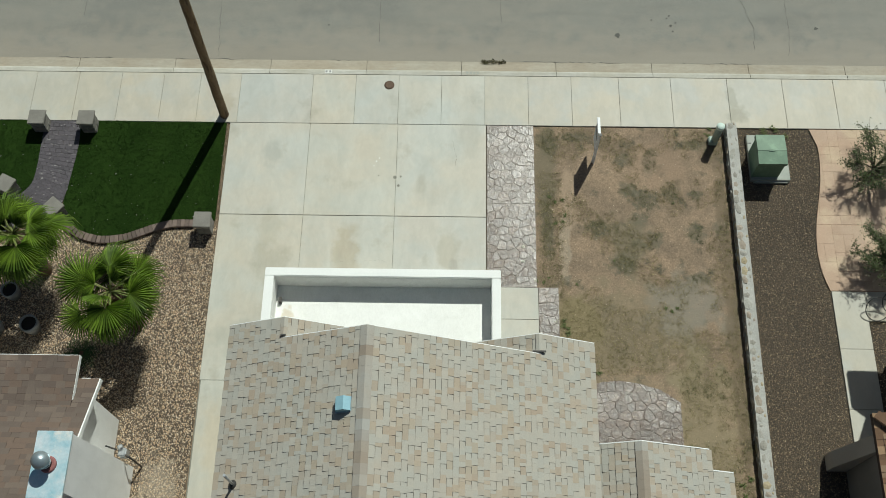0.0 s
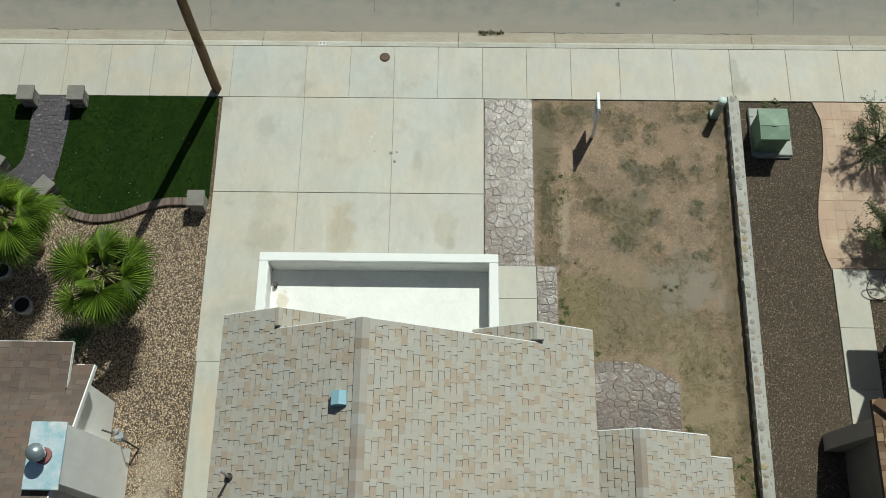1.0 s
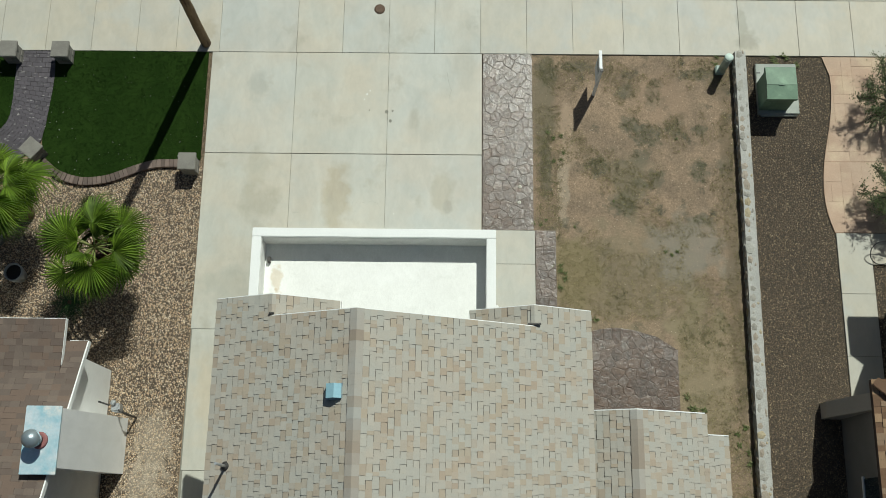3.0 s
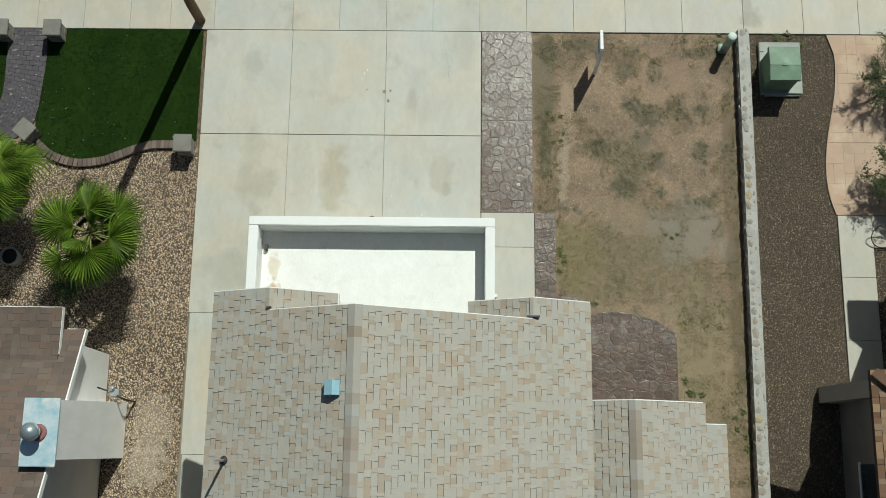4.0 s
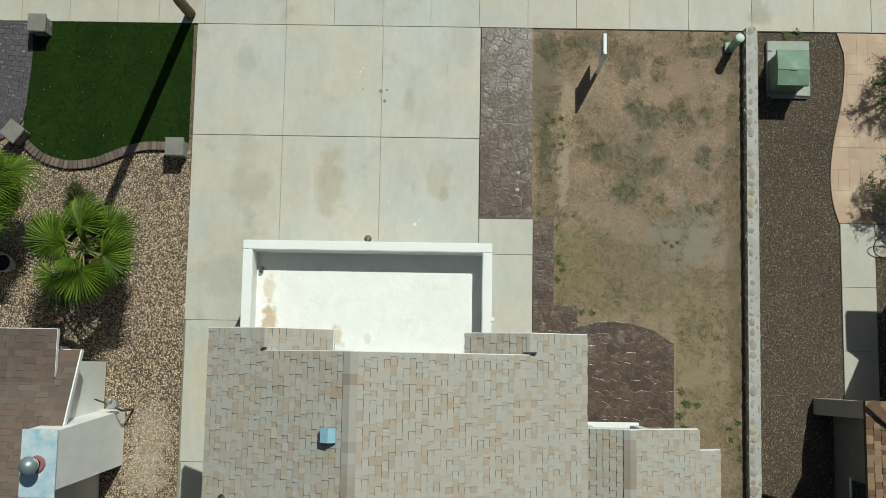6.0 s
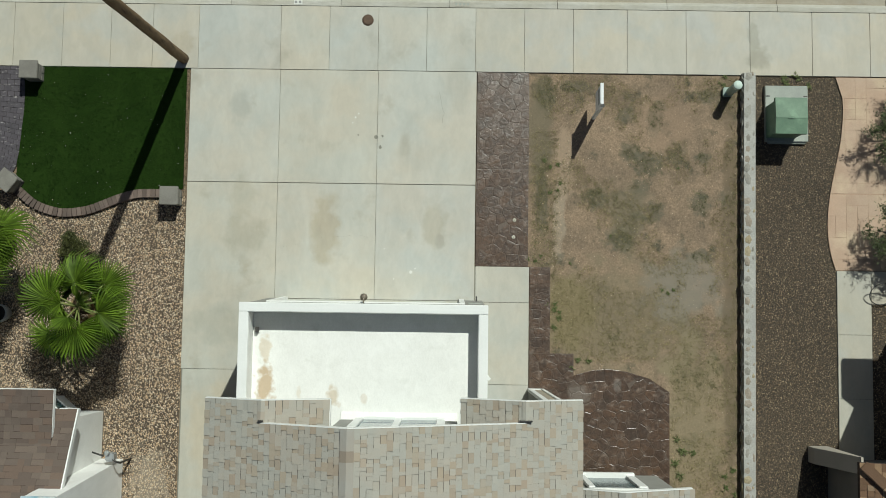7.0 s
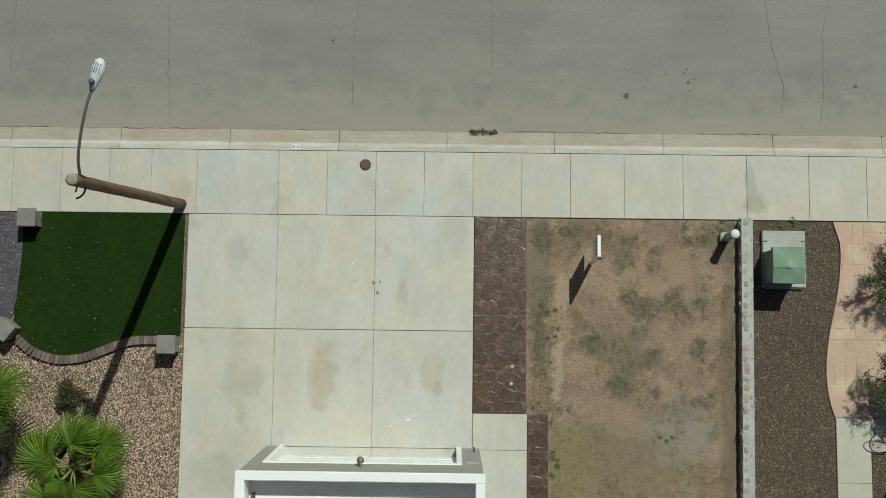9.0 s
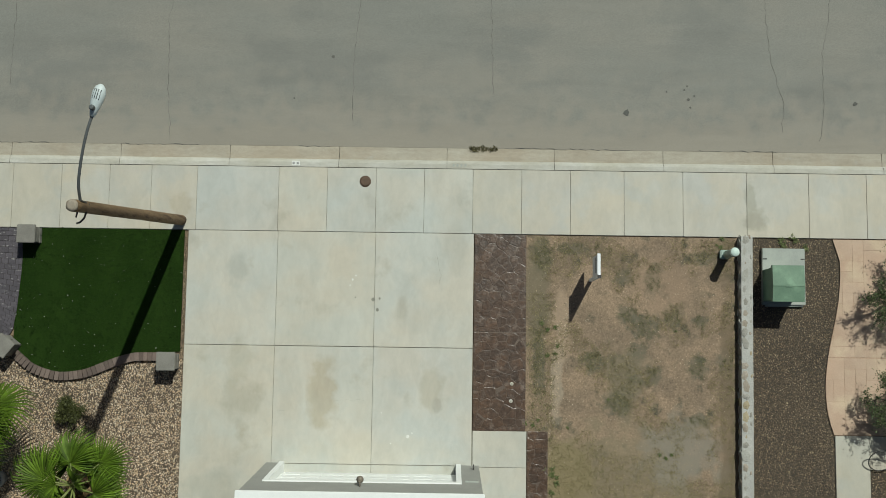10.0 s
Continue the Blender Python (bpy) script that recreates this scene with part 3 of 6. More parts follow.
# ---- ground, road, pavement ----
bm = bmesh.new()
box(bm, -2000, 2000, -2000, 2000, -1.0, -0.17)
setting("ground", bm, SOIL, "dry desert soil reaching to the horizon")
bm = bmesh.new()
prism(bm, [(-40, -14), (40, -14), (40, 16.05), (-40, 16.05)], -0.17, -0.05)
setting("ground_yard", bm, SOIL, "bare brown soil under the front yards")

bm = bmesh.new()
for x0, x1 in ((-60, 60),):
    for y0, y1, z0, z1 in ((16.63, 18.2, -0.115, -0.09), (18.2, 21.5, -0.09, -0.06), (21.5, 24.8, -0.06, -0.09), (24.8, 26.4, -0.09, -0.115)):
        slab(bm, [(x0, y0, z0), (x1, y0, z0), (x1, y1, z1), (x0, y1, z1)], 0.05)
road = setting("road", bm, ASPHALT, "worn grey asphalt street with thin cracks", "road")


def road_z(y):
    return -0.115 + (y - 16.63) / 1.57 * 0.025 if y < 18.2 else -0.09 + (y - 18.2) / 3.3 * 0.03


def ribbon(pts, width, rng, z_of):
    """A thin wandering strip along points of the plan."""
    bm = bmesh.new()
    line = []
    for (x0, y0), (x1, y1) in zip(pts, pts[1:]):
        n = max(2, int(math.hypot(x1 - x0, y1 - y0) / 0.12))
        for k in range(n):
            t = k / n
            line.append((x0 + (x1 - x0) * t + rng.uniform(-0.025, 0.025), y0 + (y1 - y0) * t + rng.uniform(-0.025, 0.025)))
    prev = None
    for i, (x, y) in enumerate(line):
        w = width * rng.uniform(0.3, 1.0)
        a, b = bm.verts.new((x - w, y - w * 0.4, z_of(y) + 0.003)), bm.verts.new((x + w, y + w * 0.4, z_of(y) + 0.003))
        if prev:
            bm.faces.new((prev[0], prev[1], b, a))
        prev = (a, b)
    return bm


rng = random.Random(4)
for pts in ([(-6.85, 16.75), (-6.97, 18.16), (-6.99, 19.94), (-6.8, 21.0)], [(-2.23, 17.3), (-2.26, 18.66), (-2.14, 20.0), (-2.1, 21.0)], [(1.31, 18.0), (1.25, 20.04), (1.2, 21.0)],
            [(8.60, 17.15), (8.66, 17.9), (8.35, 18.9), (8.23, 20.1), (8.2, 21)], [(9.56, 16.95), (9.68, 17.9), (9.65, 19.2), (9.82, 20.1), (9.9, 21)], [(-11.0, 18.1), (-10.93, 19.9), (-10.9, 21)]):
    part("crack", ribbon(pts, 0.008, rng, road_z), CRACK, road)
for x, y, r in ((4.69, 17.6, 0.09), (5.70, 18.15, 0.03), (6.15, 18.2, 0.035), (6.25, 17.95, 0.045), (6.4, 18.05, 0.03), (6.22, 18.3, 0.03), (6.3, 17.75, 0.03), (-3.74, 17.86, 0.03), (10.47, 17.9, 0.06), (-2.77, 18.95, 0.05)):
    bm = bmesh.new()
    bm.faces.new([bm.verts.new((x + r * rng.uniform(0.6, 1.2) * math.cos(a), y + r * rng.uniform(0.5, 1.1) * math.sin(a), road_z(y) + 0.006)) for a in (2 * math.pi * k / 11 for k in range(11))])
    part("oil_spot", bm, STAIN, road)

for pts in ([(-8.1, 16.64), (-7.0, 16.63), (-6.0, 16.645)], [(-3.6, 16.64), (-2.7, 16.635)], [(1.6, 16.64), (3.4, 16.635), (5.0, 16.645)], [(6.5, 16.64), (8.6, 16.635)], [(-11.5, 16.64), (-9.8, 16.64)]):
    part("crack", ribbon(pts, 0.014, rng, lambda y: -0.106), STAIN, road)

# kerb and gutter, in cast lengths
bm = bmesh.new()
box(bm, -60, 60, 16.06, 16.66, -0.3, -0.135)
gutter = setting("gutter", bm, JOINT, "tan stained concrete gutter with a pale kerb", "kerb")
KERB_X = [-16.36, -13.61, -10.85, -8.08, -5.32, -2.56, 0.16, 2.86, 5.6, 8.36, 11.1, 13.86]
for x0, x1 in zip(KERB_X, KERB_X[1:]):
    bm = bmesh.new()
    slab(bm, [(x0 + 0.006, 16.30, -0.098), (x1 - 0.006, 16.30, -0.098), (x1 - 0.006, 16.625, -0.108), (x0 + 0.006, 16.625, -0.108)], 0.05)
    part("gutter_length", bm, GUTTER, gutter)
    bm = bmesh.new()
    prof = [(16.085, -0.15), (16.085, 0.0), (16.20, -0.006), (16.26, -0.03), (16.30, -0.094), (16.30, -0.15)]
    a = [bm.verts.new((x0 + 0.005, y, z)) for y, z in prof]
    b = [bm.verts.new((x1 - 0.005, y, z)) for y, z in prof]
    bm.faces.new(a), bm.faces.new(b[::-1])
    for i in range(len(prof)):
        j = (i + 1) % len(prof)
        bm.faces.new((a[j], a[i], b[i], b[j]))
    part("kerb_length", bm, KERB, gutter)


def concrete_slabs(parent, name, cells, material=CONCRETE, gap=0.004, top=0.0):
    for x0, x1, y0, y1 in cells:
        bm = bmesh.new()
        box(bm, x0 + gap, x1 - gap, y0 + gap, y1 - gap, top - 0.05, top, bevel=0.006)
        part(name, bm, material, parent)


PX = [-15.6, -14.38, -13.16, -11.94, -10.73, -9.51, -8.30, -7.25, -6.10, -4.05, -2.83, -1.61, -0.40, 0.82, 2.04, 3.26, 4.60, 6.07, 7.66, 9.21, 10.65, 12.1, 13.5]
bm = bmesh.new()
box(bm, -40, 40, 14.45, 16.06, -0.17, -0.018)
pavement = setting("pavement", bm, JOINT, "pale concrete footpath cast in square panels", "pavement")
concrete_slabs(pavement, "concrete_panel", [(a, b, 14.45, 16.075) for a, b in zip(PX, PX[1:]) if not -6.2 < a < 0.8])
concrete_slabs(pavement, "concrete_panel", [(a, b, 14.45, 16.075) for a, b in zip(PX, PX[1:]) if -6.2 < a < 0.8], DRIVE)

bm = bmesh.new()
box(bm, -6.26, 0.86, -8, 14.44, -0.17, -0.018)
driveway = setting("driveway", bm, JOINT, "wide pale concrete driveway in large panels with tan stains", "driveway")
cells = []
for (x0, x1) in ((-6.27, -4.03), (-4.03, -1.59), (-1.59, 0.86)):
    cells += [(x0, x1, 11.604, 14.447)]
    if x0 > -5:
        cells += [(x0, x1, 8.745, 11.596), (x0, x1, 8.3, 8.74)]
cells += [(-6.27, -4.03, 7.0, 11.598), (-6.23, -4.05, 3.6, 7.0), (-6.2, -4.05, 0.2, 3.6), (-6.2, -4.05, -4, 0.2)]
concrete_slabs(driveway, "concrete_panel", cells, DRIVE)
bm = bmesh.new()
box(bm, 0.86, 2.2, 5.6, 9.6, -0.17, -0.018)
side_pad = setting("pavement_side", bm, JOINT, "concrete side walk beside the garage", "pavement")
concrete_slabs(side_pad, "concrete_panel", [(0.88, 2.2, 8.72, 9.6), (0.88, 2.2, 6.72, 8.72), (0.88, 2.2, 5.6, 6.72)], DRIVE)

# hairline cracks in the driveway

rng = random.Random(15)
for pts in ([(-4.0, 10.02), (-3.5, 10.06), (-3.1, 10.22), (-2.6, 10.3), (-1.62, 10.28)], [(-0.05, 13.9), (0.05, 13.4), (0.02, 13.0)]):
    part("crack", ribbon(pts, 0.003, rng, lambda y: 0.0), JOINT, driveway)

# stamped flagstone strips and patio
bm = bmesh.new()
prism(bm, [(0.88, 9.6), (2.17, 9.6), (2.17, 14.44), (0.88, 14.44)], -0.17, -0.004)
strip = setting("flagstone_strip", bm, FLAG_JOINT, "brown stamped flagstone strip beside the driveway", "paving")
rng = random.Random(11)


def lay(region, parent, size=0.25, gap=0.0075, material=FLAG, top=0.0, dz=0.003):
    for poly in flagstones(region, size, gap, rng):
        bm = bmesh.new()
        h = top + rng.uniform(-dz, dz)
        cx, cy = sum(p[0] for p in poly) / len(poly), sum(p[1] for p in poly) / len(poly)
        lo = [bm.verts.new((x, y, top - 0.02)) for x, y in poly]
        tx, ty = rng.uniform(-0.016, 0.016), rng.uniform(-0.016, 0.016)
        rim = [bm.verts.new((x, y, h - 0.0035)) for x, y in poly]
        hi = [bm.verts.new((x + (cx - x) * 0.07, y + (cy - y) * 0.07, h + (x - cx) * tx + (y - cy) * ty)) for x, y in poly]
        bm.faces.new(hi)
        for a, b in ((lo, rim), (rim, hi)):
            for i in range(len(poly)):
                bm.faces.new((a[i], a[(i + 1) % len(poly)], b[(i + 1) % len(poly)], b[i]))
        part("flagstone", bm, material, parent)


lay([(0.88, 9.6), (2.17, 9.6), (2.17, 12.0), (0.88, 12.0)], strip)
lay([(0.88, 12.02), (2.17, 12.02), (2.17, 14.44), (0.88, 14.44)], strip)
PATIO = [(2.78, 2.2), (5.62, 2.2), (5.63, 6.6), (5.15, 6.92), (4.6, 7.08), (4.15, 7.14), (3.75, 7.1), (3.1, 6.92), (2.78, 6.65)]
bm = bmesh.new()
prism(bm, [(2.21, 7.0), (2.72, 7.0), (2.72, 9.6), (2.21, 9.6)], -0.17, -0.0045)
prism(bm, [(2.21, 5.5), (2.775, 5.5), (2.775, 6.63), (3.30, 6.985), (3.30, 7.5), (2.725, 7.5), (2.725, 6.99), (2.21, 6.99)], -0.17, -0.005)
prism(bm, PATIO, -0.17, -0.0045)
patio = setting("flagstone_patio", bm, FLAG_JOINT, "reddish brown stamped flagstone patio with a rounded edge", "paving")
lay([(2.21, 7.5), (2.72, 7.5), (2.72, 9.6), (2.21, 9.6)], patio)
lay([(2.21, 6.5), (2.76, 6.63), (3.28, 6.99), (3.28, 7.49), (2.21, 7.49)], patio)
lay(PATIO, patio)

# dry front lawn
YARD = [(2.73, 7.3), (2.2, 9.62), (2.18, 14.43), (7.5, 14.43), (7.5, 0), (5.64, 0), (5.64, 6.6)]
bm = bmesh.new()
prism(bm, [(2.17, 2.0), (7.6, 2.0), (7.6, 14.43), (2.17, 14.43)], -0.16, -0.03)
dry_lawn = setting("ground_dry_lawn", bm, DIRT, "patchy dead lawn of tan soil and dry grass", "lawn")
rng = random.Random(7)
spots, green = [], []
for _ in range(19000):
    x, y = rng.uniform(2.25, 7.45), rng.uniform(3.0, 14.38)
    if y < 7.3 and x < 5.66 or y < 9.62 and x < 2.75:
        continue
    f = noise.noise(Vector((x * 0.75, y * 0.75, 3.1))) + 0.45 * noise.noise(Vector((x * 2.3, y * 2.3, 9)))
    bias = 0.55 * min(1.0, max(0.0, (9.9 - y) / 1.5))
    edge = 0.35 if x < 2.9 and y < 13 or x > 7.15 else 0.0
    if f + bias + edge > 0.12:
        spots.append((x, y, -0.03, rng.uniform(0.5, 1.2)))
    if f + edge * 1.2 + (0.25 if y < 8 else 0) > 0.48 and rng.random() < 0.35:
        green.append((x, y, -0.03, rng.uniform(0.5, 1.3)))
for x, y, rx, ry in MOSS:
    for _ in range(int(120 * rx * ry / 0.06)):
        a, d = rng.uniform(0, 2 * math.pi), math.sqrt(rng.random()) * rng.uniform(0.6, 1.25)
        p = (x + rx * d * math.cos(a), y + ry * d * math.sin(a))
        if 2.22 < p[0] < 7.42 and p[1] < 14.38 and noise.noise(Vector((p[0] * 5, p[1] * 5, 1.7))) > -0.15:
            green.append((p[0], p[1], -0.03, rng.uniform(0.4, 0.8)))
CLOD = mat("pale_clods", (0.43, 0.345, 0.25), (0.36, 0.285, 0.205), fine=30, isl=0.3, grain=0.2)
lone("soil_clods", pebbles("soil_clods", [(2.72, 9.8), (2.98, 9.8), (3.02, 11.2), (3.32, 12.5), (3.2, 12.9), (2.95, 12.2), (2.8, 11.2)], 900, 0.026, -0.035, CLOD, 16), CLOD, "pale crumbled soil clods along the edge of the dead lawn", "soil", kind="stuff")
lone("lawn_grit", pebbles("lawn_grit", YARD, 5200, 0.012, -0.032, GRAVEL, 14), GRAVEL, "small pale stones and scraps on the dead lawn", "gravel", kind="stuff")
lone("dry_grass", tufts("dry_grass", spots, STRAW, 1, 10, 0.028, 0.09, 0.005), STRAW, "short straw-coloured dead grass on the soil", "grass", kind="stuff")
lone("green_grass", tufts("green_grass", green, GREY_GRASS, 2, 9, 0.03, 0.08, 0.006), WEED, "thin grey-green surviving grass patches", "grass", kind="stuff")
for i, (x, y, s) in enumerate([(2.95, 8.35, 2.0), (2.85, 8.7, 1.6), (3.4, 7.35, 2.0), (5.75, 4.9, 2.6), (5.9, 5.2, 2.2), (2.35, 9.75, 1.4), (5.85, 12.1, 1.2), (4.2, 10.4, 1.0), (0.82, 11.63, 0.9),
                               (6.95, 4.6, 2.0), (7.2, 3.9, 2.0), (5.6, 9.0, 1.3), (3.2, 9.7, 1.2), (6.9, 14.25, 1.0), (8.85, 14.40, 2.4), (8.50, 14.38, 2.2), (7.0, 14.2, 1.6), (2.7, 12.1, 1.6), (2.9, 11.5, 1.5)]):
    for k in range(1 if s < 1.3 else 3):
        lone("weed", rosette(x + 0.13 * s * math.cos(k * 2.1 + i) * (k > 0), y + 0.13 * s * math.sin(k * 2.1 + i) * (k > 0), -0.03, s * 0.36, 20 + i * 5 + k), WEED, "low green weed growing from the soil", "weed", "weeds")

# artificial lawns, curved paver path, gravel
PATH_L = smooth_line([(-11.45, 14.44), (-11.43, 13.6), (-11.42, 12.9), (-11.5, 12.4), (-11.9, 12.0), (-12.7, 11.6)])
PATH_R = smooth_line([(-10.45, 14.44), (-10.38, 13.7), (-10.42, 12.9), (-10.48, 12.2), (-10.62, 11.75), (-11.2, 11.3), (-12.2, 10.9)])
EDGE = smooth_line([(x, y + 0.075) for x, y in [(-10.5, 11.42), (-10.28, 11.22), (-9.96, 10.97), (-9.55, 10.82), (-9.2, 10.78), (-8.7, 10.85), (-8.3, 11.0), (-7.95, 11.14), (-7.5, 11.27), (-6.95, 11.29)]])
TURF_POLY = EDGE + [(-6.37, 11.42), (-6.37, 14.43)] + [p for p in PATH_R if p[1] > 12.0]
bm = bmesh.new()
prism(bm, TURF_POLY, -0.16, 0.0)
setting("lawn", bm, TURF, "deep green artificial turf lawn", "lawn")
LAWN_L = [(-16, 14.43), (-16, 12.0), (-12.6, 12.0)] + PATH_L[::-1][4:]
bm = bmesh.new()
prism(bm, LAWN_L, -0.16, 0.0)
setting("lawn_corner", bm, TURF, "deep green artificial turf beyond the paver path", "lawn")
rng = random.Random(3)
spots = []
for poly, n in ((TURF_POLY, 5200), (LAWN_L, 1500)):
    xs, ys = [p[0] for p in poly], [p[1] for p in poly]
    for _ in range(n):
        x, y = rng.uniform(max(-13, min(xs)), max(xs)), rng.uniform(min(ys), max(ys))
        if inside(poly, x, y):
            spots.append((x, y, -0.002, rng.uniform(0.7, 1.1)))
lone("turf_blades", tufts("turf_blades", spots, BLADE, 5, 8, 0.035, 0.05, 0.006), BLADE, "short plastic grass blades of the turf", "grass", kind="stuff")
bits = [(x, y, 0.02, rng.uniform(0.5, 1)) for x, y, _, _ in rng.sample(spots, 90)]
lone("turf_litter", tufts("turf_litter", bits, BAR_WHITE, 8, 2, 0.022, 0.015, 0.009), BAR_WHITE, "pale dry scraps lying on the turf", "litter", kind="stuff")

bm = bmesh.new()
prism(bm, PATH_L + PATH_R[::-1], -0.16, -0.012)
paver_path = setting("paver_path", bm, GRAVEL2_BED, "curved path of dark purple-grey pavers", "path")
rng = random.Random(21)
for j in range(34):
    for i in range(7):
        t0, t1 = j / 34, (j + 1) / 34
        off = 0.5 * (j % 2)
        u0, u1 = max(0, (i - off) / 6), min(1, (i + 1 - off) / 6)
        if u1 - u0 < 0.05:
            continue

        def at(t, u):
            fl, fr = t * (len(PATH_L) - 1), t * (len(PATH_R) - 1)
            a0, b0 = PATH_L[int(fl)], PATH_R[int(fr)]
            a1, b1 = PATH_L[min(int(fl) + 1, len(PATH_L) - 1)], PATH_R[min(int(fr) + 1, len(PATH_R) - 1)]
            a = (a0[0] + (a1[0] - a0[0]) * (fl % 1), a0[1] + (a1[1] - a0[1]) * (fl % 1))
            b = (b0[0] + (b1[0] - b0[0]) * (fr % 1), b0[1] + (b1[1] - b0[1]) * (fr % 1))
            return (a[0] + (b[0] - a[0]) * u, a[1] + (b[1] - a[1]) * u)

        e, g = 0.004, 0.0008
        quad = [at(t0 + g, u0 + e), at(t1 - g, u0 + e), at(t1 - g, u1 - e), at(t0 + g, u1 - e)]
        bm = bmesh.new()
        prism(bm, quad, -0.03, 0.002 + rng.uniform(-0.002, 0.003))
        part("paver", bm, SLATE, paver_path)

GRAVEL_L = [(-13.5, -2), (-6.29, -2), (-6.29, 11.25), (-6.95, 11.17)] + [(x, y - 0.2) for x, y in EDGE[::-1]] + [(-11.2, 11.35), (-12.0, 10.6), (-13.5, 10.1)]
bm = bmesh.new()
prism(bm, GRAVEL_L, -0.16, -0.025)
setting("gravel_bed", bm, GRAVEL_BED, "tan decorative gravel bed", "gravel")
NB_HOUSE = [(-14, -3), (-8.1, -3), (-8.1, 6.0), (-14, 6.0)]
lone("gravel", pebbles("gravel", GRAVEL_L, 140000, 0.026, -0.03, GRAVEL, 1, (NB_HOUSE,)), GRAVEL, "loose tan and cream gravel stones", "gravel", kind="stuff")
CURVE = smooth_line([(9.78, 14.43), (9.94, 13.95), (9.93, 13.2), (9.82, 12.5), (9.64, 11.7), (9.55, 11.1), (9.53, 10.6), (9.58, 10.1), (9.71, 9.62)])
GRAVEL_R = [(7.56, 0), (9.72, 0), (9.72, 9.6)] + CURVE[::-1] + [(7.73, 14.43)]
bm = bmesh.new()
prism(bm, GRAVEL_R, -0.16, -0.045)
prism(bm, [(10.58, 4), (12.9, 4), (12.9, 8.8), (10.58, 8.8)], -0.16, -0.045)
setting("gravel_bed_side", bm, GRAVEL2_BED, "dark brown gravel bed beside the stone wall", "gravel")
lone("gravel", pebbles("gravel", [(-6.38, 11.3), (-6.28, 11.3), (-6.28, 14.43), (-6.38, 14.43)], 700, 0.018, -0.05, GRAVEL2, 9), GRAVEL2, "scattered dark gravel along the driveway edge", "gravel", kind="stuff")
lone("gravel_dark", pebbles("gravel_dark", GRAVEL_R, 120000, 0.020, -0.05, GRAVEL2, 2), GRAVEL2, "loose dark brown gravel stones", "gravel", kind="stuff")
lone("gravel_dark", pebbles("gravel_dark", [(10.6, 5), (12.9, 5), (12.9, 8.8), (10.6, 8.8)], 14000, 0.026, -0.05, GRAVEL2, 3), GRAVEL2, "loose dark brown gravel stones", "gravel", kind="stuff")

# peach stamped concrete and grey walk of the far garden
ASH_POLY = CURVE + [(14.5, 9.62), (14.5, 14.43)]
bm = bmesh.new()
prism(bm, [(p[0], p[1]) for p in ASH_POLY], -0.16, -0.009)
ashlar = setting("stamped_paving", bm, ASHLAR_JOINT, "peach stamped concrete paving with an ashlar pattern", "paving")
rng = random.Random(5)
taken = set()
GX, GY = 0.27, 0.27
y_top = 14.43


def ash_piece(x0, x1, y0, y1):
    poly = [(x0 + 0.004, y0 + 0.004), (x1 - 0.004, y0 + 0.004), (x1 - 0.004, y1 - 0.004), (x0 + 0.004, y1 - 0.004)]
    if x0 < 10.05:
        pts = [p for p in CURVE if y0 <= p[1] <= y1]
        lim_top = min(CURVE, key=lambda p: abs(p[1] - y1))[0]
        lim_low = min(CURVE, key=lambda p: abs(p[1] - y0))[0]
        poly = [(max(x, (lim_low if y < (y0 + y1) / 2 else lim_top) + 0.004), y) for x, y in poly]
        if poly[1][0] - poly[0][0] < 0.03 and poly[2][0] - poly[3][0] < 0.03:
            return
    bm = bmesh.new()
    prism(bm, poly, -0.04, rng.uniform(-0.006, -0.003))
    part("stamped_stone", bm, ASHLAR, ashlar)


for band_top, band_low in ((14.43, 11.52), (11.50, 9.63)):
    n_y = int(round((band_top - band_low) / GY))
    gy = (band_top - band_low) / n_y
    for r in range(n_y):
        for c in range(18):
            if (band_top, r, c) in taken:
                continue
            w, h = rng.choice(((1, 1), (2, 1), (1, 2), (2, 2), (3, 2), (1, 1), (2, 1)))
            while w > 1 and any((band_top, r, c + k) in taken for k in range(w)):
                w -= 1
            w, h = min(w, 18 - c), min(h, n_y - r)
            for i in range(w):
                for j in range(h):
                    taken.add((band_top, r + j, c + i))
            ash_piece(9.45 + c * GX, 9.45 + (c + w) * GX, band_top - (r + h) * gy, band_top - r * gy)
bm = bmesh.new()
box(bm, 9.73, 10.57, -6, 9.61, -0.16, -0.03)
box(bm, 10.57, 14.5, 8.8, 9.61, -0.16, -0.03)
walk_far = setting("pavement_far", bm, JOINT, "pale concrete walk in the neighbouring garden", "pavement")
concrete_slabs(walk_far, "concrete_panel", [(9.73, 10.57, y, y + 1.55) for y in (-2.8, -1.25, 0.3, 1.85, 3.4, 4.95, 6.5)] + [(9.73, 10.57, 8.05, 9.61), (10.57, 14.5, 8.8, 9.61)])

# ---- house ----
house = thing("house", (-0.8, 2, 0), "single-storey grey stucco house with weathered shingle gables", "house")
RX, RZ, SL = -1.58, 6.30, 0.468
EL, ER, YF, YM, YB = -4.48, 2.975, 6.65, 6.22, -7.0
PL, IL, PR, IR = -3.29, -2.06, 1.78, 0.51


def roof_z(x):
    return RZ - SL * abs(x - RX)


def mini_z(x):
    return roof_z(x) if x < PL or x > PR else (roof_z(PL) - SL * (x - PL) if x < 0 else roof_z(PR) - SL * (PR - x))


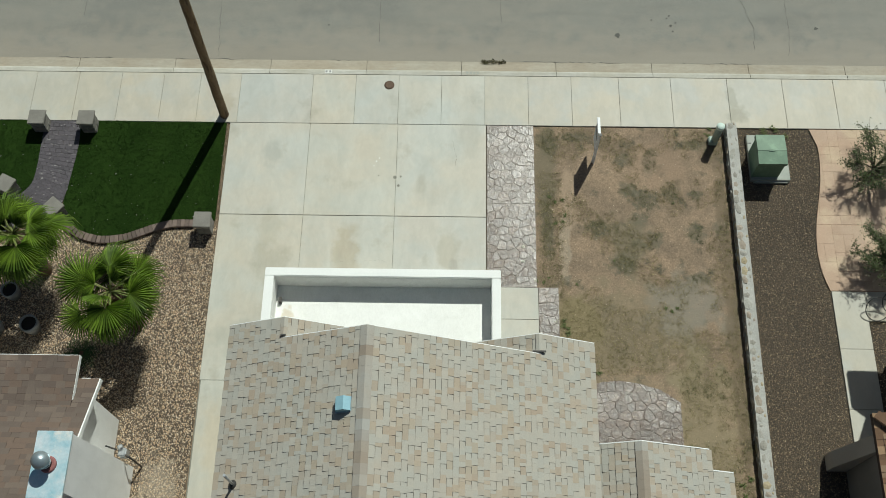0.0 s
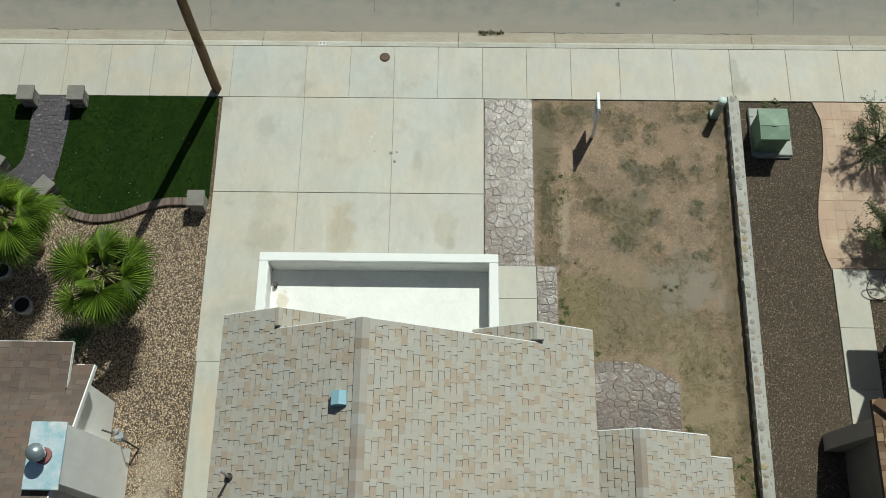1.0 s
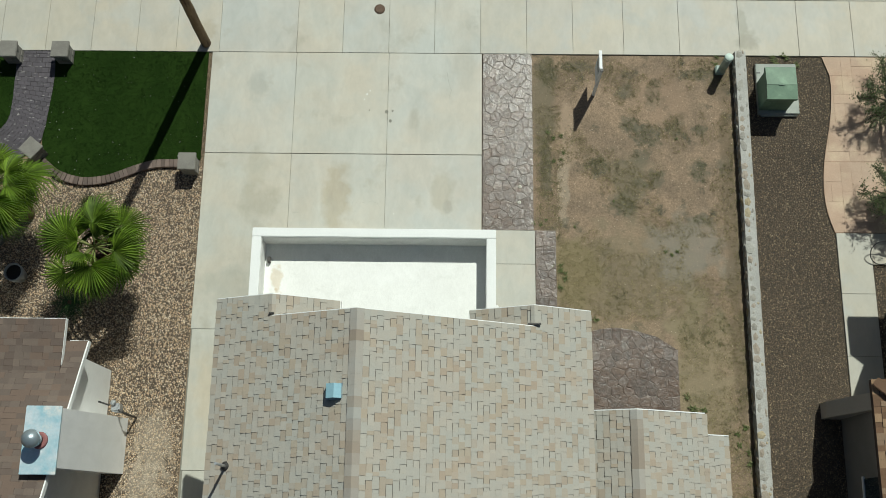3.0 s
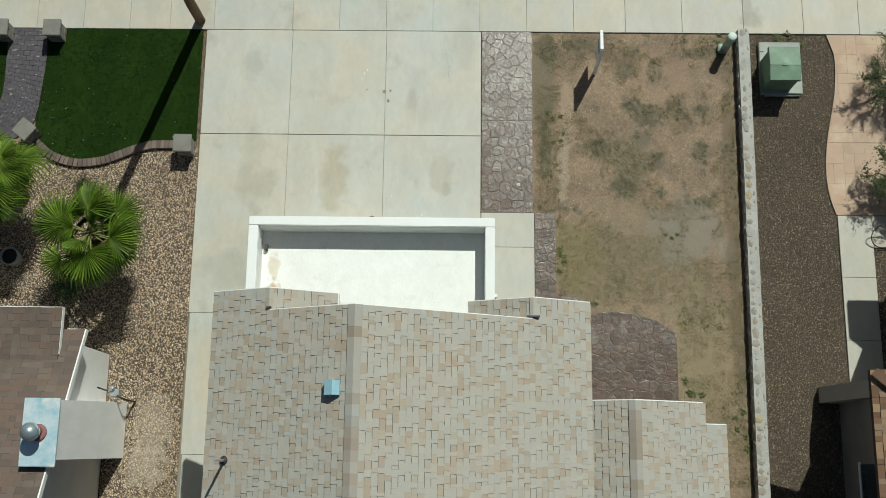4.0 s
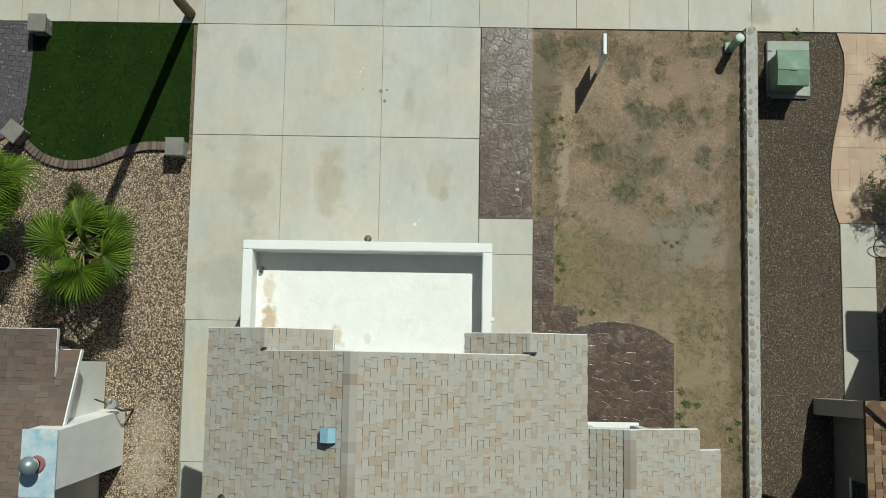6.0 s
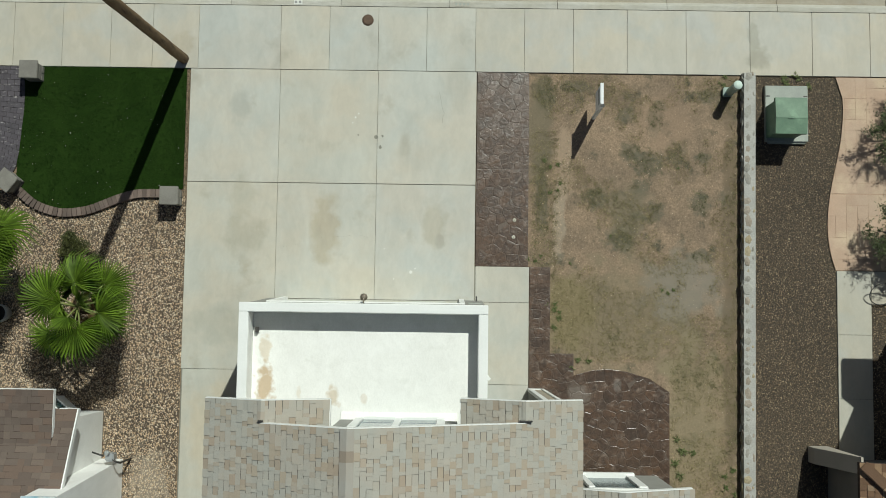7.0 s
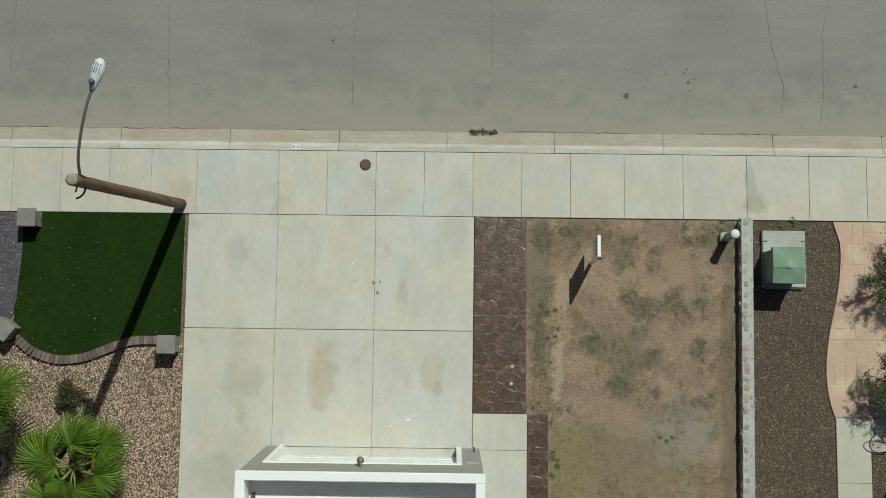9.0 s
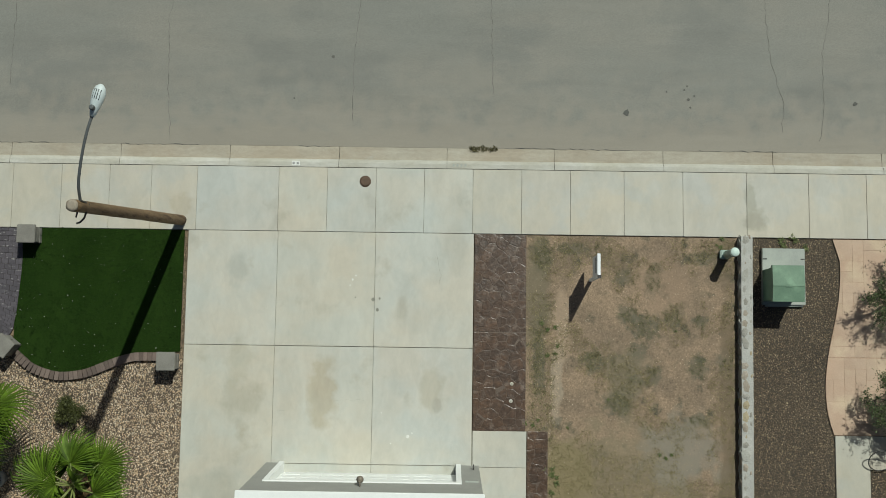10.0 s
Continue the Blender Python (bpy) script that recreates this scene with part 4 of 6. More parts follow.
# walls
bm = bmesh.new()
box(bm, -4.1, -3.9, YB + 0.4, 6.25, -0.1, 4.95)
box(bm, 2.45, 2.62, YB + 0.4, 6.25, -0.1, 4.0)
part("side_wall", bm, STUCCO, house)
bm = bmesh.new()
poly = [(-3.9, -0.1), (2.45, -0.1), (2.45, roof_z(2.45) - 0.15), (RX, RZ - 0.15), (-3.9, roof_z(-3.9) - 0.15)]
a = [bm.verts.new((x, YB + 0.4, z)) for x, z in poly]
b = [bm.verts.new((x, YB + 0.6, z)) for x, z in poly]
bm.faces.new(a), bm.faces.new(b[::-1])
for i in range(5):
    bm.faces.new((a[i], b[i], b[(i + 1) % 5], a[(i + 1) % 5]))
part("back_wall", bm, STUCCO, house)


def gable(name, xs, y0, y1, zf, z_low):
    bm = bmesh.new()
    top = [(x, zf(x) - 0.16) for x in xs]
    poly = [(xs[0], z_low), (xs[-1], z_low)] + top[::-1]
    f = [bm.verts.new((x, y1, z)) for x, z in poly]
    k = [bm.verts.new((x, y0, z)) for x, z in poly]
    bm.faces.new(f[::-1]), bm.faces.new(k)
    for i in range(len(poly)):
        j = (i + 1) % len(poly)
        bm.faces.new((f[i], f[j], k[j], k[i]))
    return part(name, bm, STUCCO, house)


gable("gable_wall", [-3.85, RX, 2.4], 5.72, 5.90, lambda x: roof_z(x), -0.1)
gable("front_wall", [-4.1, PL, IL - 0.25], 5.9, 6.25, mini_z, -0.1)
gable("front_wall", [IR + 0.25, PR, 2.62], 5.9, 6.25, mini_z, -0.1)

# roof sheets
bm = bmesh.new()
T = 0.12
slab(bm, [(EL, YB, roof_z(EL)), (PL, YB, roof_z(PL)), (PL, YF, roof_z(PL)), (EL, YF, roof_z(EL))], T)
slab(bm, [(PL, YB, roof_z(PL)), (RX, YB, RZ), (RX, YM, RZ), (PL, YM, roof_z(PL))], T)
slab(bm, [(RX, YB, RZ), (PR, YB, roof_z(PR)), (PR, YM, roof_z(PR)), (RX, YM, RZ)], T)
slab(bm, [(PR, YB, roof_z(PR)), (ER, YB, roof_z(ER)), (ER, YF, roof_z(ER)), (PR, YF, roof_z(PR))], T)
slab(bm, [(PL, 5.6, mini_z(PL)), (IL, 5.6, mini_z(IL)), (IL, YF, mini_z(IL)), (PL, YF, mini_z(PL))], T)
slab(bm, [(IR, 5.6, mini_z(IR)), (PR, 5.6, mini_z(PR)), (PR, YF, mini_z(PR)), (IR, YF, mini_z(IR))], T)
roof = part("roof", bm, SHINGLE_BASE, house, "weathered grey and tan laminated shingles")

COURSE = 0.128
LENGTHS = (0.07, 0.10, 0.13, 0.16, 0.20)
SINGLE = {}
# (eave end, ridge end) thickness of the doubled tabs and of the single layer between them
THICK = {True: (0.020, 0.006), False: (0.007, 0.0015)}


def tab(x1, y0, y1, high):
    """Corners of one shingle tab lying along +x from its butt, thick end at the eave."""
    lo, up = THICK[high]
    x1 -= 0.001 if high else 0.013
    return [(0.0, y0, -0.004), (x1, y0, -0.004), (x1, y1, -0.004), (0.0, y1, -0.004), (0.0, y0, lo), (x1, y0, up), (x1, y1, up), (0.0, y1, lo)]


TAB_FACES = ((4, 5, 6, 7), (0, 1, 5, 4), (1, 2, 6, 5), (2, 3, 7, 6), (3, 0, 4, 7))
for ln in LENGTHS:
    for high in (True, False):
        me = bpy.data.meshes.new("shingle")
        me.from_pydata(tab(COURSE, 0.0006, ln - 0.0006, high), [], TAB_FACES)
        me.materials.append(SHINGLE_ONE)
        SINGLE[(ln, high)] = me


def shingle_slope(parent, stuff_material, x_eave, z_eave, direction, run, y_of, picked=None, name="shingles", seed=1, course=COURSE, lengths=LENGTHS, turned=False):
    """Courses from the eave up; direction +1 climbs towards +x. y_of(x) gives the stretch along the ridge."""
    rng = random.Random(seed)
    ang = math.atan(SL)
    verts, faces = [], []
    n_c = int(run / math.cos(ang) / course)
    course_r = run / math.cos(ang) / n_c
    ex, ez = Vector((direction * math.cos(ang), 0, math.sin(ang))), Vector((-direction * math.sin(ang), 0, math.cos(ang)))
    for c in range(n_c):
        s = c * course_r
        o = Vector((x_eave, 0, z_eave)) + ex * s
        y0, y1 = y_of(o.x + direction * 0.06)
        y = y1
        high = rng.random() < 0.5
        while y > y0:
            ln = rng.choice(lengths)
            ya = max(y0, y - ln)
            if picked and ya > picked[0] and picked[1] < o.x < picked[2] and y - ya == ln and (ln, high) in SINGLE:
                ob = part("shingle", SINGLE[(ln, high)], None, parent)
                rot = Matrix((ex, Vector((0, 1, 0)), ez)).transposed() if direction > 0 else Matrix((ex, Vector((0, -1, 0)), ez)).transposed()
                ob.matrix_basis = Matrix.Translation(o + Vector((0, ya if direction > 0 else y, 0))) @ rot.to_4x4()
            else:
                n = len(verts)
                verts += [tuple(o + ex * dx + ez * dz + Vector((0, yy, 0))) for dx, yy, dz in tab(course_r, ya + 0.0006, y - 0.0006, high)]
                faces += [tuple(n + k for k in q) for q in TAB_FACES]
            high = not high if rng.random() < 0.78 else high
            y = ya
    if turned:
        verts = [(v[1], -v[0], v[2]) for v in verts]
    me = bpy.data.meshes.new(name)
    me.from_pydata(verts, [], faces)
    me.materials.append(stuff_material)
    ob = part(name, me, None, parent)
    return tagged(ob, kind="stuff")


shingle_slope(roof, SHINGLE, EL, roof_z(EL), 1, RX - EL, lambda x: (YB, YF if x < PL else YM), (5.0, -3.5, -1.7), seed=1)
shingle_slope(roof, SHINGLE, ER, roof_z(ER), -1, ER - RX, lambda x: (YB, YF if x > PR else YM), (5.1, -1.7, 1.9), seed=2)
shingle_slope(roof, SHINGLE, IL, mini_z(IL), -1, IL - PL, lambda x: (5.9, YF), seed=3)
shingle_slope(roof, SHINGLE, IR, mini_z(IR), 1, PR - IR, lambda x: (5.9, YF), seed=4)


def ridge_caps(parent, x, y0, y1, zt, w=0.13, material=RIDGE, slope=SL):
    ys = steps(y0, y1, 0.20)
    for i, (a, b) in enumerate(zip(ys, ys[1:])):
        bm = bmesh.new()
        lift = 0.030
        for sgn in (-1, 1):
            slab(bm, [(x, a, zt + lift + 0.002), (x + sgn * w, a, zt - slope * w + lift + 0.002), (x + sgn * w, b, zt - slope * w + lift), (x, b, zt + lift)][::sgn], 0.012)
        part("ridge_cap", bm, material, parent)


ridge_caps(roof, RX, 0.0, YM, RZ)
for x in (PL, PR):
    ridge_caps(roof, x, YM + 0.02, YF - 0.005, roof_z(x), 0.07, SHINGLE_ONE)
# white fascia boards
for pts in ([(EL, YF, roof_z(EL)), (PL, YF, roof_z(PL)), (IL, YF, mini_z(IL))], [(IR, YF, mini_z(IR)), (PR, YF, roof_z(PR)), (ER, YF, roof_z(ER))], [(PL - 0.05, YM, roof_z(PL - 0.05)), (RX, YM, RZ), (PR + 0.05, YM, roof_z(PR + 0.05))]):
    bm = bmesh.new()
    for (x0, y, z0), (x1, _, z1) in zip(pts, pts[1:]):
        v = [bm.verts.new(p) for p in ((x0, y + 0.016, z0 + 0.006), (x1, y + 0.016, z1 + 0.006), (x1, y + 0.016, z1 - 0.17), (x0, y + 0.016, z0 - 0.17))]
        w = [bm.verts.new(p) for p in ((x0, y, z0 + 0.006), (x1, y, z1 + 0.006), (x1, y, z1 - 0.17), (x0, y, z0 - 0.17))]
        bm.faces.new(v[::-1]), bm.faces.new(w)
        for i in range(4):
            j = (i + 1) % 4
            bm.faces.new((v[i], v[j], w[j], w[i]))
    part("fascia_board", bm, WHITE, house, "white painted fascia board")
for x, s in ((EL, -1), (ER, 1)):
    bm = bmesh.new()
    box(bm, *sorted((x - s * 0.03, x + s * 0.003)), YB, YF - 0.002, roof_z(x) - 0.16, roof_z(x) - 0.01)
    part("fascia_board", bm, WHITE, house, "white painted fascia board")
for x in (IL, IR):
    bm = bmesh.new()
    s = 1 if x == IL else -1
    box(bm, *sorted((x, x + s * 0.022)), 5.92, YF, mini_z(x) - 0.13, mini_z(x) + 0.004)
    part("fascia_board", bm, WHITE, house, "white painted fascia board")
# flashing at the roots of the small gables
for x, y in ((PL, YM + 0.03), (PR, YM + 0.03)):
    bm = bmesh.new()
    z = roof_z(x) + 0.03
    w = 0.05 if x == PL else 0.13
    box(bm, x - w, x + w, y, y + 0.035, z - 0.03, z + 0.02, bevel=0.006)
    part("flashing", bm, DARK_METAL, house, "dark bent metal flashing")
# clerestory window over the garage roof
part("clerestory_wall", box(bmesh.new(), -2.04, 0.45, 5.905, 6.10, 2.945, 5.15), STUCCO, house)
clerestory = part("window", box(bmesh.new(), -1.71, 0.19, 6.10, 6.17, 2.96, 3.06, bevel=0.006), WHITE, house, "white framed clerestory window with two panes")
for x0, x1 in ((-1.54, -0.86), (-0.72, 0.02)):
    part("pane", box(bmesh.new(), x0, x1, 6.10, 6.112, 3.06, 5.0), GLASS_TEAL, clerestory)
    part("sash", box(bmesh.new(), x0, x1, 6.112, 6.122, 3.74, 3.765), STEEL, clerestory, "thin grey glazing bar")
for x0, x1 in ((-1.71, -1.54), (-0.86, -0.72), (0.02, 0.19)):
    part("window_frame", box(bmesh.new(), x0, x1, 6.10, 6.15, 3.06, 5.08, bevel=0.005), WHITE, clerestory)
part("cant_strip", slab(bmesh.new(), [(-2.04, 6.10, 3.02), (0.45, 6.10, 3.02), (0.45, 6.26, 2.95), (-2.04, 6.26, 2.95)], 0.06), MEMBRANE, house, "white coated strip along the roof edge")

# garage wing
GX0, GX1, GY1, GZ, GF = -4.17, 1.07, 8.56, 3.54, 2.94
garage = thing("garage", (-1.6, 7.5, 0), "flat-roofed grey stucco garage with white coping", "garage")
bm = bmesh.new()
box(bm, GX0 + 0.03, GX0 + 0.19, 6.26, GY1 - 0.19, -0.1, GZ - 0.07)
part("side_wall", bm, STUCCO, garage)
bm = bmesh.new()
box(bm, GX1 - 0.19, GX1 - 0.03, 6.26, GY1 - 0.19, -0.1, GZ - 0.07)
part("side_wall", bm, STUCCO, garage)
bm = bmesh.new()
DX0, DX1, DH = -3.72, 0.50, 2.2


def batter(z):
    """How far the sloping front face stands out at a height."""
    return 8.76 - 0.24 * z / 3.47


def battered(bm, x0, x1, z0, z1, back, proud=0.0):
    vs = [bm.verts.new(p) for x in (x0, x1) for p in ((x, back, z0), (x, batter(z0) + proud, z0), (x, batter(z1) + proud, z1), (x, back, z1))]
    for q in ((0, 1, 2, 3), (7, 6, 5, 4), (0, 4, 5, 1), (1, 5, 6, 2), (2, 6, 7, 3), (3, 7, 4, 0)):
        bm.faces.new([vs[i] for i in q])
    bmesh.ops.recalc_face_normals(bm, faces=bm.faces)
    return bm


battered(bm, GX0 + 0.03, DX0, 0.0, GZ - 0.07, GY1 - 0.19)
battered(bm, DX1, GX1 - 0.03, 0.0, GZ - 0.07, GY1 - 0.19)
battered(bm, DX0, DX1, DH, GZ - 0.07, GY1 - 0.19)
part("front_wall", bm, STUCCO, garage)
bm = bmesh.new()
box(bm, GX0 + 0.19, GX1 - 0.19, 5.91, GY1 - 0.19, 2.70, GF)
flat = part("flat_roof", bm, MEMBRANE, garage, "white coated flat roof with rusty stains")
CW = 0.20
for nm, b6 in (("coping", (GX0, GX1, GY1 - CW, GY1)), ("coping", (GX0, GX0 + CW, 6.28, GY1 - CW - 0.002)), ("coping", (GX1 - CW, GX1, 6.28, GY1 - CW - 0.002))):
    bm = bmesh.new()
    box(bm, *b6, GZ - 0.09, GZ, bevel=0.012)
    part(nm, bm, WHITE, garage, "white painted coping")
bm = bmesh.new()
box(bm, GX0 + 0.19, GX1 - 0.19, GY1 - 0.202, GY1 - 0.19, GF, GZ - 0.09)
part("parapet_face", bm, MEMBRANE, garage)
for x0, x1 in ((GX0 + 0.19, GX0 + 0.202), (GX1 - 0.202, GX1 - 0.19)):
    part("parapet_face", box(bmesh.new(), x0, x1, 5.92, GY1 - 0.203, GF, GZ - 0.09), MEMBRANE, garage)
rng = random.Random(9)


def blot(cx, cy, z, rx, ry, n=22, rough=0.35):
    bm = bmesh.new()
    bm.faces.new([bm.verts.new((cx + rx * rng.uniform(1 - rough, 1) * math.cos(a), cy + ry * rng.uniform(1 - rough, 1) * math.sin(a), z)) for a in (2 * math.pi * k / n for k in range(n))])
    return bm


door = part("garage_door", box(bmesh.new(), DX0, DX1, 8.50, 8.53, 0.0, DH), WHITE, garage, "white sectional garage door")
for k in range(4):
    for i in range(8):
        w = (DX1 - DX0) / 8
        part("door_panel", box(bmesh.new(), DX0 + i * w + 0.05, DX0 + (i + 1) * w - 0.05, 8.53, 8.54, k * DH / 4 + 0.06, (k + 1) * DH / 4 - 0.06, bevel=0.004), WHITE, door)
for x0, x1, z0, z1 in ((DX0 - 0.10, DX0 + 0.02, 0.0, DH + 0.10), (DX1 - 0.02, DX1 + 0.10, 0.0, DH + 0.10), (DX0 + 0.02, DX1 - 0.02, DH - 0.02, DH + 0.10)):
    part("door_trim", battered(bmesh.new(), x0, x1, z0, z1, 8.5, 0.03), WHITE, garage, "white door trim")
lantern = thing("wall_lantern", (-1.62, 8.57, 2.6), "small brown metal lantern over the garage door", "wall lamp")
part("bracket", rod(bmesh.new(), [(-1.62, 8.55, 2.70), (-1.62, 8.68, 2.76), (-1.62, 8.72, 2.72)], 0.018), BRONZE, lantern)
part("shade", lathe(bmesh.new(), [(0.03, 0.0), (0.085, -0.05), (0.075, -0.06)], (-1.62, 8.72, 2.74), 8), BRONZE, lantern)
part("glass", lathe(bmesh.new(), [(0.065, -0.06), (0.045, -0.24), (0.02, -0.26)], (-1.62, 8.72, 2.74), 8), STEEL, lantern)
# drain scuppers and a camera-sized box on the coping
for x, y in ((GX0 - 0.004, 7.98), (GX0 + 0.30, 7.98)):
    lone("scupper", box(bmesh.new(), x - 0.035, x + 0.035, y - 0.06, y + 0.06, 3.20 if x < GX0 else GF, 3.32 if x < GX0 else GF + 0.12, bevel=0.006), DARK_METAL, "dark metal drain scupper in the parapet", "drain", "scuppers")
lone("downpipe", rod(bmesh.new(), [(GX1 + 0.05, 7.0, 0.0), (GX1 + 0.05, 7.0, 2.9)], 0.04), WHITE, "white downpipe on the garage wall", "pipe")
lone("hose_tap", rod(bmesh.new(), [(0.90, 8.70, 0.55), (0.90, 8.80, 0.55), (0.90, 8.83, 0.50)], 0.018), DARK_METAL, "small metal hose tap on the stucco wall", "tap")
lone("number_plaque", box(bmesh.new(), 0.68, 0.98, 8.58, 8.645, 1.98, 2.08, bevel=0.004), PAD, "small weathered grey plaque with plain bars", "plaque")

# tall side entry by the house corner
entry = thing("side_entry", (2.45, 6.68, 0), "tall white framed side entry with a beige panel", "door")
for x0, x1, z0, z1 in ((2.18, 2.30, 0.0, 4.05), (2.50, 2.58, 0.0, 4.05), (2.30, 2.50, 0.0, 0.14), (2.30, 2.50, 3.9, 4.05)):
    part("door_frame", box(bmesh.new(), x0, x1, 6.57, 6.645, z0, z1, bevel=0.006), WHITE, entry)
part("panel", box(bmesh.new(), 2.30, 2.50, 6.58, 6.62, 0.14, 3.9), GUTTER, entry, "beige panel")
part("reveal", box(bmesh.new(), 2.20, 2.56, 6.26, 6.57, 0.0, 3.9), STUCCO, entry, "grey stucco return to the house wall")

# porch roof
porch = thing("porch", (4.5, 1, 0), "low porch wing with a weathered shingle gable roof", "porch")
QX, QZ, QL, QR, QF, QF2 = 3.93, 3.62, 3.0, 6.0, 4.74, 4.30


def porch_z(x):
    return QZ - 0.43 * abs(x - QX)


bm = bmesh.new()
slab(bm, [(2.6, -6, porch_z(2.6)), (QX, -6, QZ), (QX, QF, QZ), (2.6, QF, porch_z(2.6))], 0.1)
slab(bm, [(QX, -6, QZ), (5.47, -6, porch_z(5.47)), (5.47, QF, porch_z(5.47)), (QX, QF, QZ)], 0.1)
slab(bm, [(5.47, -6, porch_z(5.47)), (QR, -6, porch_z(QR)), (QR, QF2, porch_z(QR)), (5.47, QF2, porch_z(5.47))], 0.1)
porch_roof = part("roof", bm, SHINGLE_BASE, porch, "weathered grey and tan laminated shingles")
SL = 0.43
shingle_slope(porch_roof, SHINGLE, QR, porch_z(QR), -1, QR - QX, lambda x: (-6, QF if x < 5.47 else QF2), seed=6)
shingle_slope(porch_roof, SHINGLE, 2.64, porch_z(2.64), 1, QX - 2.64, lambda x: (-6, QF), seed=7)
ridge_caps(porch_roof, QX, 0.0, QF, QZ, slope=0.43)
SL = 0.468
bm = bmesh.new()
for x0, x1, y in ((2.66, QX, QF), (QX, 5.47, QF), (5.49, QR, QF2)):
    z0, z1 = porch_z(x0), porch_z(x1)
    f = [(x0, z0 + 0.018), (x1, z1 + 0.018), (x1, z1 - 0.14), (x0, z0 - 0.14)]
    v, w = [bm.verts.new((x, y + 0.022, z)) for x, z in f], [bm.verts.new((x, y, z)) for x, z in f]
    bm.faces.new(v[::-1]), bm.faces.new(w)
    for i in range(4):
        bm.faces.new((v[i], v[(i + 1) % 4], w[(i + 1) % 4], w[i]))
part("fascia_board", bm, WHITE, porch, "white painted fascia board")
bm = bmesh.new()
poly = [(2.64, -0.1), (5.3, -0.1), (5.3, porch_z(5.3) - 0.11), (QX, QZ - 0.11), (2.64, porch_z(2.64) - 0.11)]
a, b = [bm.verts.new((x, 4.60, z)) for x, z in poly], [bm.verts.new((x, -5.6, z)) for x, z in poly]
bm.faces.new(a[::-1]), bm.faces.new(b)
for i in range(5):
    bm.faces.new((a[i], a[(i + 1) % 5], b[(i + 1) % 5], b[i]))
part("wall", bm, STUCCO, porch)
win = part("window", box(bmesh.new(), 3.36, 4.66, 4.60, 4.74, 0.50, 0.66, bevel=0.008), WHITE, porch, "white framed front window with a deep surround")
part("pane", box(bmesh.new(), 3.50, 4.46, 4.60, 4.62, 0.66, 2.3), GLASS_TEAL, win)
for x0, x1 in ((3.36, 3.50), (4.46, 4.66)):
    part("window_frame", box(bmesh.new(), x0, x1, 4.60, 4.68, 0.66, 2.3, bevel=0.008), WHITE, win)
part("window_frame", box(bmesh.new(), 3.36, 4.66, 4.60, 4.65, 2.3, 2.45, bevel=0.008), WHITE, win)

# roof vent and plumbing pipes
vent = thing("roof_vent", (-1.96, 4.7, 6.1), "small pale blue metal roof vent", "roof vent")
vx0, vx1, vy0, vy1, vz = -2.10, -1.82, 4.58, 4.84, 6.11
bm = bmesh.new()
prof = [(vx0, vz - 0.08), (vx1, vz - 0.08), (vx1, vz + 0.16), (-1.95, vz + 0.22), (vx0, vz + 0.13)]
a, b = [bm.verts.new((x, vy0, z)) for x, z in prof], [bm.verts.new((x, vy1, z)) for x, z in prof]
bm.faces.new(a), bm.faces.new(b[::-1])
for i in range(5):
    bm.faces.new((a[(i + 1) % 5], a[i], b[i], b[(i + 1) % 5]))
part("hood", bm, VENT_BLUE, vent)
bm = bmesh.new()
zz = lambda x: RZ - 0.468 * abs(x - RX) + 0.02
slab(bm, [(vx0 - 0.02, vy0 - 0.02, zz(vx0 - 0.02)), (vx1 + 0.02, vy0 - 0.02, zz(vx1 + 0.02)), (vx1 + 0.02, vy1 + 0.02, zz(vx1 + 0.02)), (vx0 - 0.02, vy1 + 0.02, zz(vx0 - 0.02))], 0.012)
part("base_flange", bm, STEEL, vent)
pipe = thing("vent_pipe", (-4.05, 3.42, 5.1), "grey plumbing vent pipe with a dark rubber boot", "vent pipe")
part("pipe", rod(bmesh.new(), [(-4.05, 3.42, 5.0), (-4.05, 3.42, 6.0)], 0.026), STEEL, pipe)
part("boot", lathe(bmesh.new(), [(0.10, -0.03), (0.09, 0.03), (0.045, 0.10)], (-4.05, 3.42, 5.13), 14), DARK_METAL, pipe)

# ---- stone wall ----
bm = bmesh.new()
prism(bm, [(7.27, -4), (7.55, -4), (7.72, 14.46), (7.44, 14.46)], -0.15, 0.24)
stone_wall = tagged(lone("wall_garden", bm, MORTAR, "low garden wall of mortared grey fieldstones", "wall"), kind="structure")
rng = random.Random(31)


def rock(bm, c, r, rng):
    """A rough boulder-like stone of about 40 triangles."""
    out = bmesh.ops.create_icosphere(bm, subdivisions=1, radius=1.0)
    for v in out["verts"]:
        v.co = Vector((c[0] + v.co.x * r[0] * rng.uniform(0.75, 1.1), c[1] + v.co.y * r[1] * rng.uniform(0.75, 1.1), c[2] + v.co.z * r[2] * rng.uniform(0.75, 1.1)))
    return bm


ROCKS = []
for _ in range(10):
    bm = bmesh.new()
    rock(bm, (0, 0, 0), (1, 1, 1), rng)
    ROCKS.append(mesh_of(bm, "stone", STONE))


def place_stone(c, r, parent=stone_wall):
    ob = part("stone", rng.choice(ROCKS), None, parent)
    ob.matrix_basis = Matrix.LocRotScale(c, Euler((0, 0, rng.uniform(-0.3, 0.3))), r)


